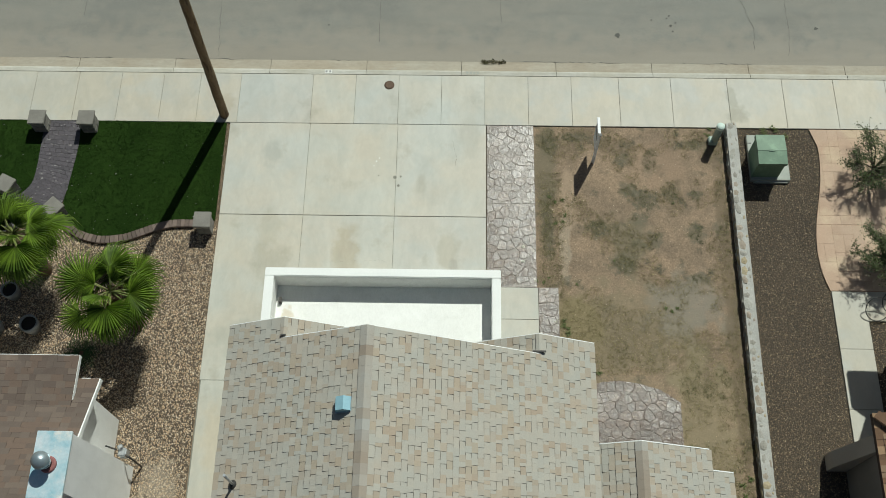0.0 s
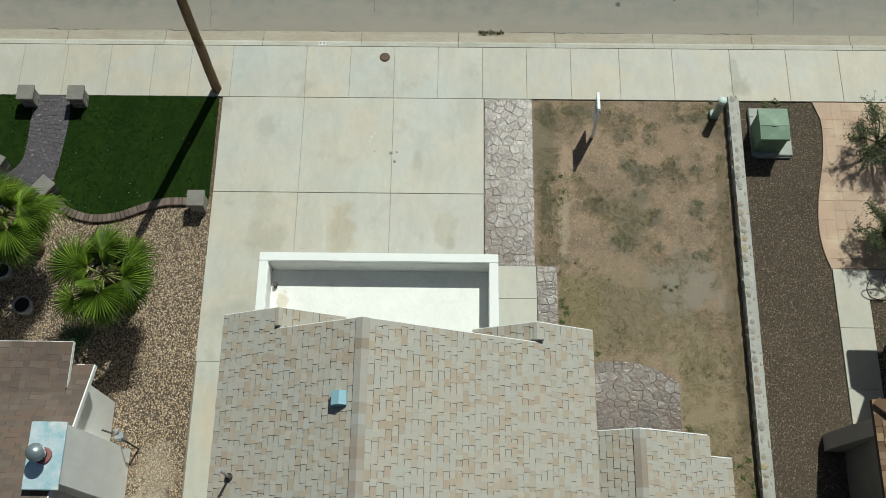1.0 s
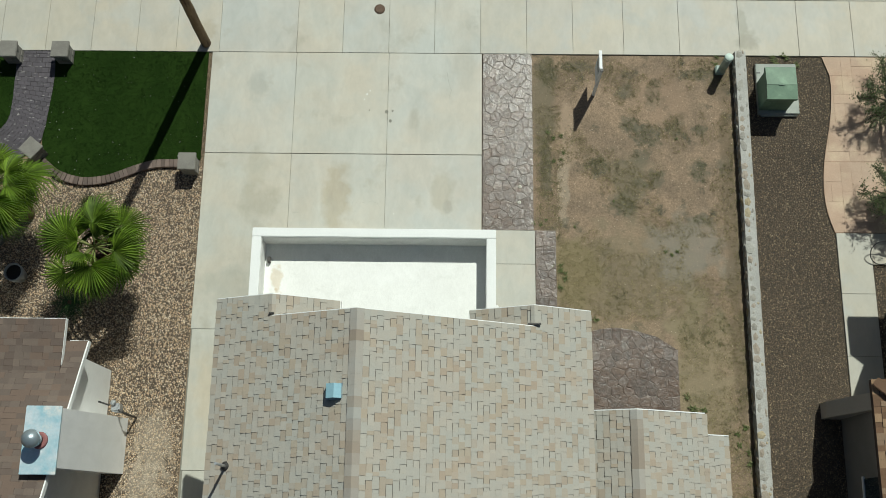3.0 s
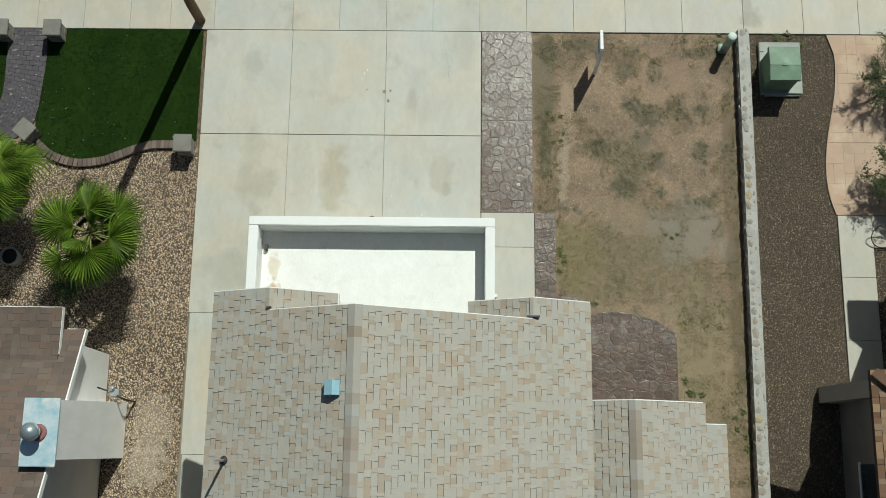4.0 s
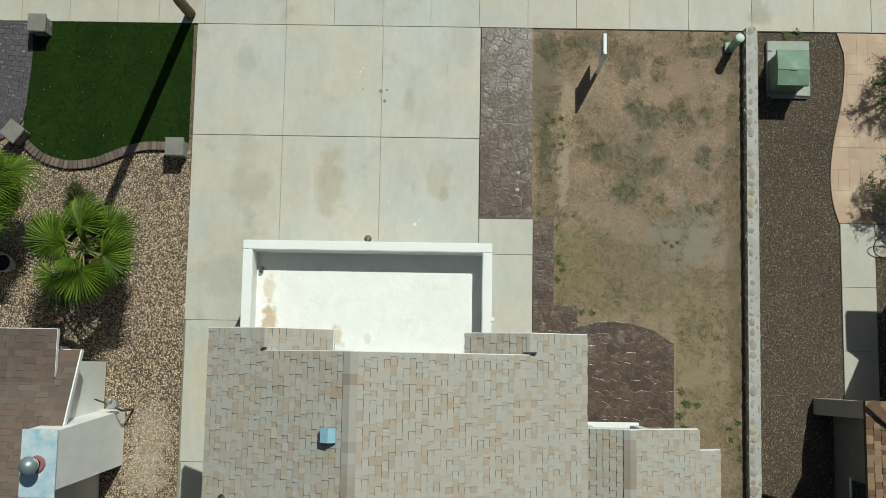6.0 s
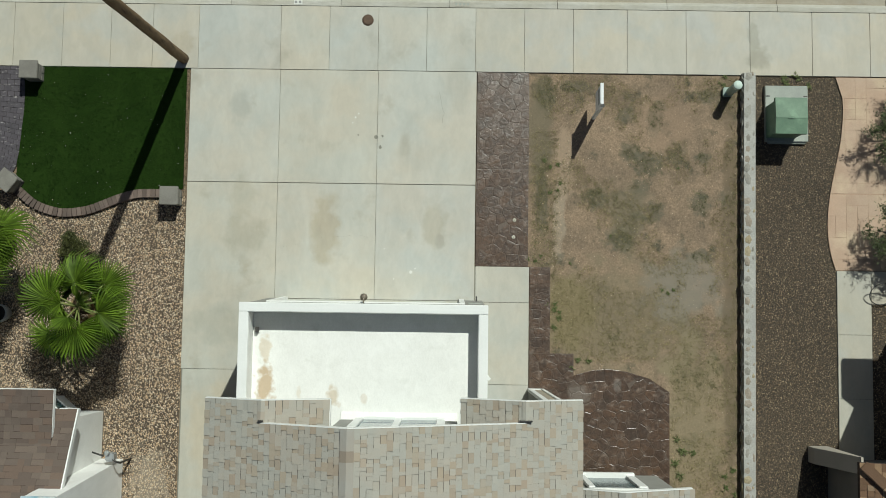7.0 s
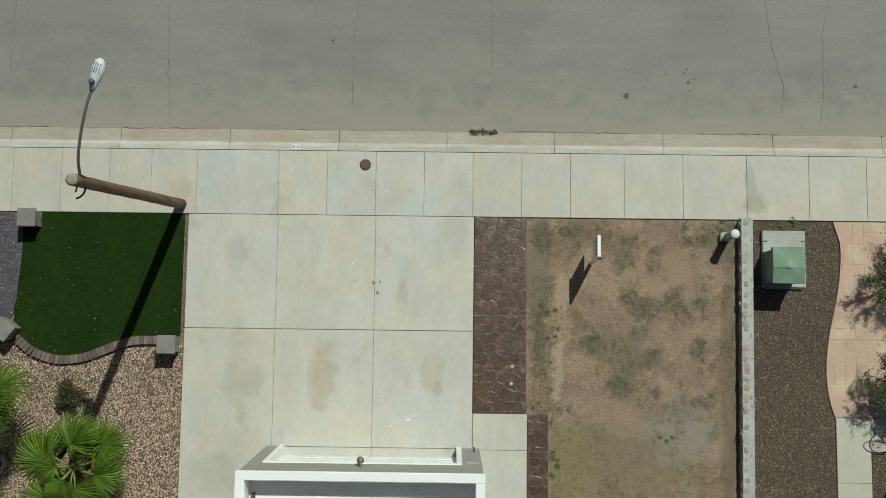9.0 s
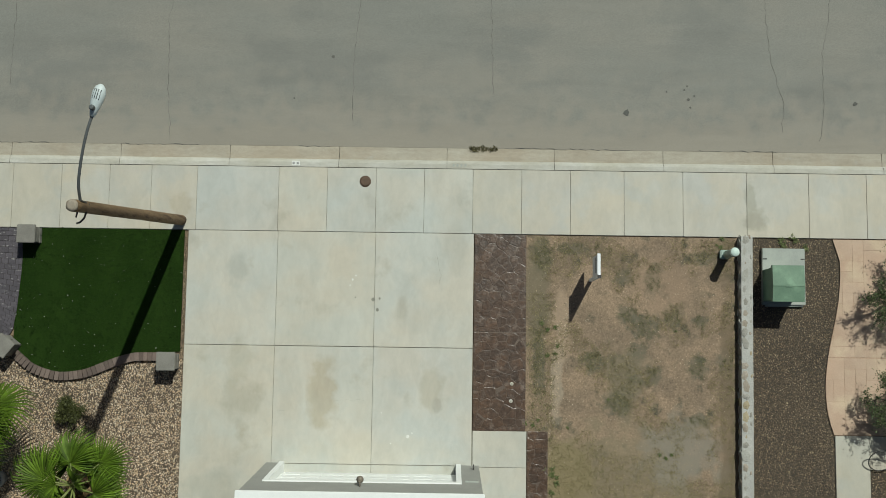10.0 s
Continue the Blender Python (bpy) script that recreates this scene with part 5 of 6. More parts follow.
wx = lambda y: 7.27 + 0.16 * (y + 4) / 18.46
y = 2.6
while y < 14.4:
    ln = rng.uniform(0.15, 0.34)
    place_stone((wx(y) + 0.10 + rng.uniform(-0.015, 0.015), y + ln / 2, 0.232 + rng.uniform(-0.012, 0.012)), (rng.uniform(0.08, 0.13), ln * rng.uniform(0.5, 0.66), rng.uniform(0.018, 0.034)))
    if rng.random() < 0.5:
        place_stone((wx(y) + 0.235 + rng.uniform(-0.02, 0.02), y + rng.uniform(0, ln), 0.225), (rng.uniform(0.04, 0.06), ln * 0.35, 0.028))
    y += ln
for row in range(2):
    y = 2.6 + rng.uniform(0, 0.2)
    while y < 14.4:
        ln = rng.uniform(0.2, 0.42)
        place_stone((wx(y) + 0.005, y + ln / 2, 0.03 + row * 0.12), (0.03, ln * 0.5, 0.085))
        if row == 1:
            place_stone((wx(y) + 0.28, y + ln / 2, 0.03 + row * 0.12), (0.035, ln * 0.5, 0.085))
        y += ln

# ---- stone pillars and brick edging ----
def pillar(at, turn, label):
    ob = thing("pillar", (0, 0, 0), label, "pillar", "garden pillars")
    for k in range(3):
        for s in (-1, 1):
            bm = bmesh.new()
            if k % 2:
                box(bm, s * 0.095 - 0.09, s * 0.095 + 0.09, -0.19, 0.19, 0.16 * k, 0.16 * k + 0.155, bevel=0.01)
            else:
                box(bm, -0.19, 0.19, s * 0.095 - 0.09, s * 0.095 + 0.09, 0.16 * k, 0.16 * k + 0.155, bevel=0.01)
            part("block", bm, CAPSTONE, ob)
    part("cap", box(bmesh.new(), -0.225, 0.225, -0.225, 0.225, 0.482, 0.55, bevel=0.012), CAPSTONE, ob, "flat grey cap slab")
    ob.matrix_basis = pose(*at, 0, 0, turn)
    return ob


pillar((-11.47, 14.24, -0.02), 0, "square grey block pillar with a flat cap by the path")
pillar((-10.12, 14.24, -0.02), 0, "square grey block pillar with a flat cap by the path")
pillar((-6.57, 11.18, -0.02), 0, "square grey block pillar ending the brick edging")
pillar((-10.55, 11.50, -0.02), -38, "square grey block pillar turned at the path's corner")
pillar((-11.95, 12.18, -0.02), -25, "square grey block pillar turned at the path's corner")

edging = thing("brick_edging", (-8.7, 10.9, 0), "curved edging of dark brown bricks round the turf", "edging")
line, acc = EDGE, 0.0
pos = []
for (x0, y0), (x1, y1) in zip(line, line[1:]):
    d = math.hypot(x1 - x0, y1 - y0)
    while acc < d:
        t = acc / d
        pos.append((x0 + (x1 - x0) * t, y0 + (y1 - y0) * t, math.atan2(y1 - y0, x1 - x0)))
        acc += 0.112
    acc -= d
bm = bmesh.new()
box(bm, -0.052, 0.052, -0.105, 0.105, -0.06, 0.075, bevel=0.006)
brick_mesh = mesh_of(bm, "brick", BRICK)
for x, y, a in pos:
    ob = part("brick", brick_mesh, None, edging)
    ob.matrix_basis = Matrix.Translation((x + math.sin(a) * 0.08, y - math.cos(a) * 0.08, rng.uniform(-0.004, 0.004))) @ Matrix.Rotation(a + rng.uniform(-0.03, 0.03), 4, "Z")

# ---- street lamp ----
lamp = thing("street_lamp", (-6.46, 14.69, 0), "tall brown timber pole with a street lamp arm", "street lamp")
P0, P1 = Vector((-6.46, 14.69, -0.05)), Vector((-5.98, 13.83, 8.60))
pole_rng = random.Random(61)
bm = rod(bmesh.new(), [P0.lerp(P1, k / 40) for k in range(41)], [0.128 - 0.0006 * k for k in range(41)], 18)
for v in bm.verts:
    axis = P0.lerp(P1, (v.co.z - P0.z) / (P1.z - P0.z))
    out = v.co - axis
    v.co = axis + out * (1 + 0.09 * noise.noise(Vector((v.co.x * 9, v.co.y * 9, v.co.z * 1.3))) + pole_rng.uniform(-0.02, 0.02))
part("pole", bm, WOOD_POLE, lamp, "weathered round timber pole")
part("pole_top", rod(bmesh.new(), [P1 - Vector((0, 0, 0.01)), P1 + Vector((0, 0, 0.02)), P1 + Vector((0, 0, 0.045))], [0.106, 0.098, 0.06], 16), WOOD_END, lamp, "pale weathered end grain")
arm_key = [(0.04, 0.12, -0.25), (0.06, 0.30, -0.09), (0.10, 0.50, 0.03), (0.19, 0.85, 0.18), (0.29, 1.2, 0.28), (0.38, 1.46, 0.32)]
arm_pts = [P1 + Vector((xy[0], xy[1], yz[1])) for xy, yz in zip(smooth_line([k[:2] for k in arm_key], 4), smooth_line([k[1:] for k in arm_key], 4))]
part("arm", rod(bmesh.new(), arm_pts, 0.026, 8), ARM, lamp, "grey steel bracket arm")
HEAD = P1 + Vector((0.37, 1.42, 0.32))
bm = bmesh.new()
d = Vector((0.28, 0.96, 0.10)).normalized()
side = Vector((d.y, -d.x, 0)).normalized()
prof = [(0.0, 0.04, 0.05), (0.10, 0.065, 0.08), (0.24, 0.10, 0.10), (0.40, 0.115, 0.10), (0.50, 0.085, 0.07), (0.55, 0.03, 0.03)]
rings = []
for s, w, h in prof:
    rings.append([bm.verts.new(HEAD + d * s + side * (w * math.cos(a)) + Vector((0, 0, 1)) * (h * math.sin(a))) for a in (2 * math.pi * k / 14 for k in range(14))])
for r0, r1 in zip(rings, rings[1:]):
    for k in range(14):
        bm.faces.new((r0[k], r0[(k + 1) % 14], r1[(k + 1) % 14], r1[k])).smooth = True
bm.faces.new(rings[0][::-1]), bm.faces.new(rings[-1])
bmesh.ops.recalc_face_normals(bm, faces=bm.faces)
head = part("lamp_head", bm, LAMP_SHELL, lamp, "pale grey cobra-head housing")
for o in (-0.054, -0.018, 0.018, 0.054):
    c = HEAD + d * 0.38 + side * o + Vector((0, 0, 0.103 - abs(o) * 0.45))
    part("vent_slot", rod(bmesh.new(), [c - d * 0.10, c + d * 0.07], 0.008, 6), ARM, head)
c = HEAD + d * 0.13 + Vector((0, 0, 0.07))
part("photocell", lathe(bmesh.new(), [(0.045, 0.0), (0.045, 0.07), (0.03, 0.09)], c, 12), ARM, lamp, "small dark light sensor")
part("brace", rod(bmesh.new(), [P1 + Vector((0.06, 0.12, -0.62)), P1 + Vector((-0.01, -0.14, -0.60)), P1 + Vector((-0.04, -0.22, -0.50)), P1 + Vector((-0.10, -0.24, -0.50))], 0.018, 6), DARK_METAL, lamp, "bent dark steel brace")
part("bolt", rod(bmesh.new(), [P1 + Vector((0.04, 0.12, -0.25)), P1 + Vector((-0.02, -0.17, -0.25))], 0.014, 6), DARK_METAL, lamp)
part("bracket_plate", box(bmesh.new(), P1.x - 0.01, P1.x + 0.08, P1.y + 0.10, P1.y + 0.125, P1.z - 0.45, P1.z - 0.18, bevel=0.004), DARK_METAL, lamp)

# ---- transformer cabinet, pedestal, yard sign ----
trafo = thing("transformer_cabinet", (8.5, 13.4, 0), "faded green steel transformer cabinet on a concrete pad", "transformer")
part("pad", box(bmesh.new(), 8.0, 9.05, 12.78, 14.18, -0.1, 0.09, bevel=0.012), PAD, trafo, "pale grey concrete pad")
part("body", box(bmesh.new(), 8.0, 8.72, 12.86, 13.64, 0.09, 0.84, bevel=0.01), GREEN_STEEL, trafo)
bm = bmesh.new()
f = [(12.82, 0.80), (12.82, 0.90), (13.20, 0.955), (13.69, 0.92), (13.69, 0.80)]
a, b = [bm.verts.new((7.98, y, z)) for y, z in f], [bm.verts.new((8.74, y, z)) for y, z in f]
bm.faces.new(a[::-1]), bm.faces.new(b)
for i in range(5):
    bm.faces.new((a[i], a[(i + 1) % 5], b[(i + 1) % 5], b[i]))
bmesh.ops.recalc_face_normals(bm, faces=bm.faces)
lid = part("lid", bm, GREEN_STEEL, trafo)
part("seam", box(bmesh.new(), 7.985, 8.735, 13.19, 13.21, 0.945, 0.962), GREEN_STEEL, lid)
part("latch", box(bmesh.new(), 8.28, 8.42, 13.17, 13.23, 0.955, 0.972, bevel=0.004), GREEN_STEEL, lid)
for x in (8.06, 8.99):
    part("lifting_slot", box(bmesh.new(), x - 0.05, x + 0.05, 13.90, 13.93, 0.085, 0.094), DARK_METAL, trafo)
part("front_sill", box(bmesh.new(), 8.08, 9.0, 12.74, 12.78, -0.05, 0.03), PAD, trafo)

ped = thing("utility_pedestal", (7.12, 14.0, 0), "round faded green plastic utility pedestal", "pedestal")
part("tube", lathe(bmesh.new(), [(0.10, -0.05), (0.098, 0.78), (0.09, 0.80)], (7.12, 14.0, 0), 20), PALE_GREEN, ped)
part("cap", lathe(bmesh.new(), [(0.108, 0.74), (0.112, 0.82), (0.095, 0.845), (0.02, 0.855)], (7.12, 14.0, 0), 20), CAP_GREEN, ped, "bleached pale green cap")
part("base_collar", box(bmesh.new(), 6.96, 7.2, 13.90, 14.12, -0.05, 0.12, bevel=0.02), PALE_GREEN, ped)

sign = thing("yard_sign", (3.77, 13.33, 0), "white yard sign panel fixed to a square post", "sign")
part("post", box(bmesh.new(), 3.735, 3.805, 13.29, 13.37, -0.1, 1.44, bevel=0.006), SIGN_WHITE, sign, "white square post")
part("post_cap", box(bmesh.new(), 3.725, 3.815, 13.275, 13.35, 1.44, 1.465, bevel=0.006), DARK_METAL, sign, "dark post cap")
part("top_bar", box(bmesh.new(), 3.725, 3.80, 13.37, 13.86, 1.36, 1.43, bevel=0.006), SIGN_WHITE, sign)
part("panel", box(bmesh.new(), 3.75, 3.775, 13.37, 13.85, 0.46, 1.36, bevel=0.003), SIGN_WHITE, sign)
part("bar", box(bmesh.new(), 3.746, 3.779, 13.43, 13.80, 0.95, 1.10), BAR_GREY, sign)

# ---- small things on the paving ----
cover = thing("meter_cover", (-1.88, 15.73, 0), "round rusty iron meter cover in the footpath", "manhole cover")
part("ring", lathe(bmesh.new(), [(0.145, -0.01), (0.145, 0.004), (0.125, 0.005)], (-1.88, 15.73, 0), 24), IRON, cover)
part("lid", lathe(bmesh.new(), [(0.12, -0.01), (0.12, 0.008), (0.10, 0.010)], (-1.88, 15.73, 0), 24), IRON, cover)
for x0, x1 in ((-3.74, -3.53), (0.28, 0.68)):
    mark = thing("kerb_mark", (x0, 16.2, 0.0), "white painted patch on the kerb with plain bars", "kerb mark", "kerb marks")
    part("patch", box(bmesh.new(), x0, x1, 16.11, 16.23, -0.004, 0.003), BAR_WHITE if x1 < 0 else KERB, mark)
    n = 2 if x1 - x0 < 0.3 else 4
    for k in range(n):
        w = (x1 - x0) / n
        part("bar", box(bmesh.new(), x0 + k * w + 0.02, x0 + (k + 1) * w - 0.03, 16.14, 16.20, 0.0, 0.005), BAR_GREY if x1 < 0 else PAD, mark)
rng = random.Random(40)
spots = [(rng.uniform(0.75, 1.42), rng.gauss(16.6, 0.03), -0.10, rng.uniform(0.5, 1.1)) for _ in range(60)]
lone("gutter_litter", tufts("gutter_litter", spots, LITTER, 12, 8, 0.04, 0.05, 0.014), LITTER, "dark leaf litter caught in the gutter", "litter", kind="stuff")
for x, y in ((1.83, 10.75), (1.81, 10.33)):
    valve = thing("cleanout_cap", (x, y, 0), "small round pale pipe cap in the flagstones", "pipe cap", "pipe caps")
    part("cap", lathe(bmesh.new(), [(0.045, -0.02), (0.045, 0.012), (0.035, 0.016)], (x, y, 0), 16), KERB, valve)
    part("plug", lathe(bmesh.new(), [(0.015, 0.01), (0.015, 0.028)], (x, y, 0), 8), GUTTER, valve)
SPOT = mat("dark_drip_stain", (0.20, 0.20, 0.17), (0.26, 0.25, 0.21), fine=40, grain=0.15, bump=0.1)
for x, y, r, m in ((-0.70, 9.43, 0.05, BAR_WHITE), (-1.36, 10.0, 0.018, BAR_WHITE), (-0.6, 9.52, 0.022, BAR_WHITE), (-1.12, 9.26, 0.02, BAR_WHITE), (-2.14, 13.26, 0.03, BAR_WHITE), (-2.06, 13.36, 0.022, BAR_WHITE), (-2.2, 13.12, 0.02, BAR_WHITE),
                   (-1.62, 12.77, 0.055, SPOT), (-1.51, 12.52, 0.05, SPOT), (-2.06, 12.82, 0.022, SPOT), (-1.46, 12.80, 0.035, SPOT)):
    lone("pavement_spot", blot(x, y, 0.003, r, r * 1.1, 12), m, "small round spot on the driveway concrete", "stain", "driveway spots")

# ---- neighbouring house with chimney ----
nb = thing("neighbour_house", (-10.5, 3, 0), "pale stucco house with a brown shingle roof", "house")
NE, NZ, NS = -7.80, 2.62, 0.5
nbz = lambda y: NZ + NS * (6.2 - y)
bm = bmesh.new()
box(bm, -16, -8.12, -5, 5.95, -0.1, 2.62)
part("wall", bm, STUCCO_PALE, nb)
bm = bmesh.new()
poly = [(5.94, 2.6), (1.2, 4.95), (-4.9, 2.0), (-4.9, 1.9), (5.94, 1.9)]
a, b = [bm.verts.new((-8.10, y, z)) for y, z in poly], [bm.verts.new((-8.32, y, z)) for y, z in poly]
bm.faces.new(a), bm.faces.new(b[::-1])
for i in range(5):
    bm.faces.new((a[i], a[(i + 1) % 5], b[(i + 1) % 5], b[i]))
bmesh.ops.recalc_face_normals(bm, faces=bm.faces)
part("gable_wall", bm, STUCCO_PALE, nb)
bm = bmesh.new()
slab(bm, [(-18, 1.2, nbz(1.2)), (NE, 1.2, nbz(1.2)), (NE, 6.2, NZ), (-18, 6.2, NZ)], 0.1)
slab(bm, [(-18, -5.4, nbz(1.2) - 3.3), (NE, -5.4, nbz(1.2) - 3.3), (NE, 1.2, nbz(1.2)), (-18, 1.2, nbz(1.2))], 0.1)
slab(bm, [(-18, 5.4, 2.98), (-8.21, 5.4, 2.98), (-8.21, 6.63, 2.93), (-18, 6.63, 2.93)], 0.1)
bmesh.ops.recalc_face_normals(bm, faces=bm.faces)
nb_roof = part("roof", bm, BROWN_BASE, nb, "dark brown laminated shingles")
SL = NS
shingle_slope(nb_roof, BROWN_SH, -6.2, NZ, 1, 5.0, lambda x: (-13.5, NE), seed=8, course=0.14, lengths=(0.14, 0.2, 0.27), turned=True)
SL = 0.04
shingle_slope(nb_roof, BROWN_SH, -6.63, 2.93, 1, 1.2, lambda x: (-13.5, -8.21), seed=9, course=0.14, lengths=(0.14, 0.2, 0.27), turned=True)
SL = 0.468
bm = bmesh.new()
f = [(6.2, NZ + 0.012), (1.2, nbz(1.2) + 0.012), (1.2, nbz(1.2) - 0.13), (6.2, NZ - 0.13)]
v, w = [bm.verts.new((NE + 0.03, y, z)) for y, z in f], [bm.verts.new((NE, y, z)) for y, z in f]
bm.faces.new(v), bm.faces.new(w[::-1])
for i in range(4):
    bm.faces.new((v[i], v[(i + 1) % 4], w[(i + 1) % 4], w[i]))
bmesh.ops.recalc_face_normals(bm, faces=bm.faces)
part("rake_board", bm, WHITE, nb, "white painted rake board")
for x0, x1, y, z in ((-16, -8.21, 6.63, 2.93), (-8.19, NE, 6.2, NZ)):
    part("fascia_board", box(bmesh.new(), x0, x1, y, y + 0.014, z - 0.13, z + 0.008), WHITE, nb, "white painted fascia board")
part("fascia_board", box(bmesh.new(), -8.21, -8.202, 5.62, 6.63, 2.83, 2.952), WHITE, nb)
BAY = [(-11.2, 5.955), (-8.75, 5.955), (-8.75, 6.0), (-9.1, 6.3), (-11.2, 6.3)]
bay = part("bay_window", prism(bmesh.new(), BAY, -0.05, 0.45), STUCCO_PALE, nb, "white framed bay window with teal glass")
part("glazing", prism(bmesh.new(), [(x, y - 0.03) for x, y in BAY], 0.45, 1.08), TEAL_GLASS, bay)
for x, y in BAY[1:]:
    part("frame_bar", rod(bmesh.new(), [(x, y, 0.45), (x, y, 1.1)], 0.022, 6), WHITE, bay)
for (x0, y0), (x1, y1) in zip(BAY[1:], BAY[2:]):
    part("frame_bar", rod(bmesh.new(), [(x0, y0, 1.08), (x1, y1, 1.08)], 0.028, 6), WHITE, bay)

chim = thing("chimney", (-7.9, 3.9, 0), "white stucco chimney with a pale metal cap", "chimney")
bm = box(bmesh.new(), -8.26, -7.60, 3.50, 4.81, -0.1, 4.24)
for v in bm.verts:
    if v.co.z > 4:
        v.co.y = 3.40 if v.co.y < 4 else 4.57
part("shaft", bm, CHIM_WHITE, chim, "whitewashed stucco shaft, slightly tapered")
part("cap_plate", box(bmesh.new(), -8.27, -7.56, 3.26, 4.60, 4.24, 4.31, bevel=0.01), CHIM_CAP, chim, "sheet metal cap coloured with reflected blue sky and white cloud")
part("collar", lathe(bmesh.new(), [(0.17, 4.31), (0.165, 4.36), (0.14, 4.37)], (-7.93, 3.92, 0), 20), CAP_RED, chim, "rusty red collar")
part("flue", lathe(bmesh.new(), [(0.11, 4.36), (0.11, 4.68)], (-7.95, 3.92, 0), 20), DARK_METAL, chim)
for z in (4.48, 4.54, 4.60):
    part("flue_ring", lathe(bmesh.new(), [(0.125, z), (0.135, z + 0.012), (0.125, z + 0.024)], (-7.95, 3.92, 0), 20), STEEL, chim)
part("dome", lathe(bmesh.new(), [(0.15, 4.65), (0.185, 4.68), (0.175, 4.74), (0.12, 4.81), (0.05, 4.85), (0.01, 4.855)], (-7.95, 3.92, 0), 24), CAP_DOME, chim, "dull steel rain dome")

meter = thing("gas_meter", (-7.6, 4.95, 0), "grey gas meter with dark pipes on the wall", "gas meter")
part("meter_body", box(bmesh.new(), -7.72, -7.52, 4.86, 5.06, 0.65, 0.95, bevel=0.03), STEEL, meter)
part("regulator", lathe(bmesh.new(), [(0.05, 0.95), (0.07, 0.99), (0.03, 1.03)], (-7.66, 5.06, 0), 14), STEEL, meter)
part("pipe", rod(bmesh.new(), [(-7.60, 4.95, 0.9), (-7.48, 4.86, 0.9), (-7.40, 4.82, 0.8), (-7.40, 4.82, 0.0)], 0.025, 8), DARK_METAL, meter)
part("pipe", rod(bmesh.new(), [(-7.74, 5.0, 1.0), (-8.0, 5.08, 1.0)], 0.02, 8), DARK_METAL, meter)

# ---- far house with tiled roof ----
fh = thing("neighbour_villa", (13, 2, 0), "taupe stucco house with a tan tiled roof", "house")
wall = part("wall", box(bmesh.new(), 9.45, 18, -5, 5.05, -0.1, 3.6), STUCCO_DARK, fh)
VX, VZ, VF = 8.78, 3.55, 5.42
fz = lambda x: VZ + 0.36 * (x - VX)
bm = bmesh.new()
slab(bm, [(VX, -6, VZ), (13.6, -6, fz(13.6)), (13.6, VF, fz(13.6)), (VX, VF, VZ)], 0.12)
slab(bm, [(13.6, -6, fz(13.6)), (18.4, -6, VZ), (18.4, VF, VZ), (13.6, VF, fz(13.6))], 0.12)
f_roof = part("roof", bm, BROWN_BASE, fh, "tan and brown mixed roof tiles")
SL = 0.36
shingle_slope(f_roof, TILE, VX, VZ, 1, 4.6, lambda x: (-2, VF), seed=12, course=0.14, lengths=(0.11, 0.14, 0.17), name="tiles")
SL = 0.468
for k in range(12):
    hx, hy = VX + 0.06 + k * 0.2, VF - 0.05 - k * 0.2
    bm = box(bmesh.new(), -0.16, 0.16, -0.105, 0.105, -0.02, 0.03, bevel=0.012)
    bmesh.ops.transform(bm, matrix=Matrix.Translation((hx + 0.1, hy - 0.1, fz(hx + 0.1) + 0.055)) @ Matrix.Rotation(math.radians(-45), 4, "Z") @ Matrix.Rotation(-0.22, 4, "Y"), verts=bm.verts)
    part("hip_cap", bm, TILE_ONE, f_roof)
win = part("window", box(bmesh.new(), 9.41, 9.45, 2.2, 3.6, 0.95, 1.03), WHITE, fh, "dark shaded side window")
part("pane", box(bmesh.new(), 9.43, 9.45, 2.25, 3.55, 1.03, 2.1), GLASS_DARK, win)
bm = bmesh.new()
prof = [(8.98, -0.1), (9.45, -0.1), (9.45, 2.1), (9.40, 2.1), (8.98, 0.35)]
a, b = [bm.verts.new((x, 4.98, z)) for x, z in prof], [bm.verts.new((x, 5.36, z)) for x, z in prof]
bm.faces.new(a), bm.faces.new(b[::-1])
for i in range(5):
    bm.faces.new((a[(i + 1) % 5], a[i], b[i], b[(i + 1) % 5]))
part("buttress", bm, TAUPE_LIT, fh, "sloping taupe stucco buttress")
# Wing out of view; its roof edge is notched to shape the walk's shadow.
part("wing_wall", box(bmesh.new(), 11.4, 18, 5.05, 8.8, -0.1, 3.4), STUCCO_DARK, fh)
bm = bmesh.new()
slab(bm, [(10.75, 5.5, 3.5), (18, 5.5, 3.5), (18, 9.7, 3.5), (10.98, 9.7, 3.5), (10.98, 8.85, 3.5), (11.28, 8.6, 3.5), (10.75, 7.4, 3.5)], 0.14)
part("wing_roof", bm, BROWN_BASE, fh)

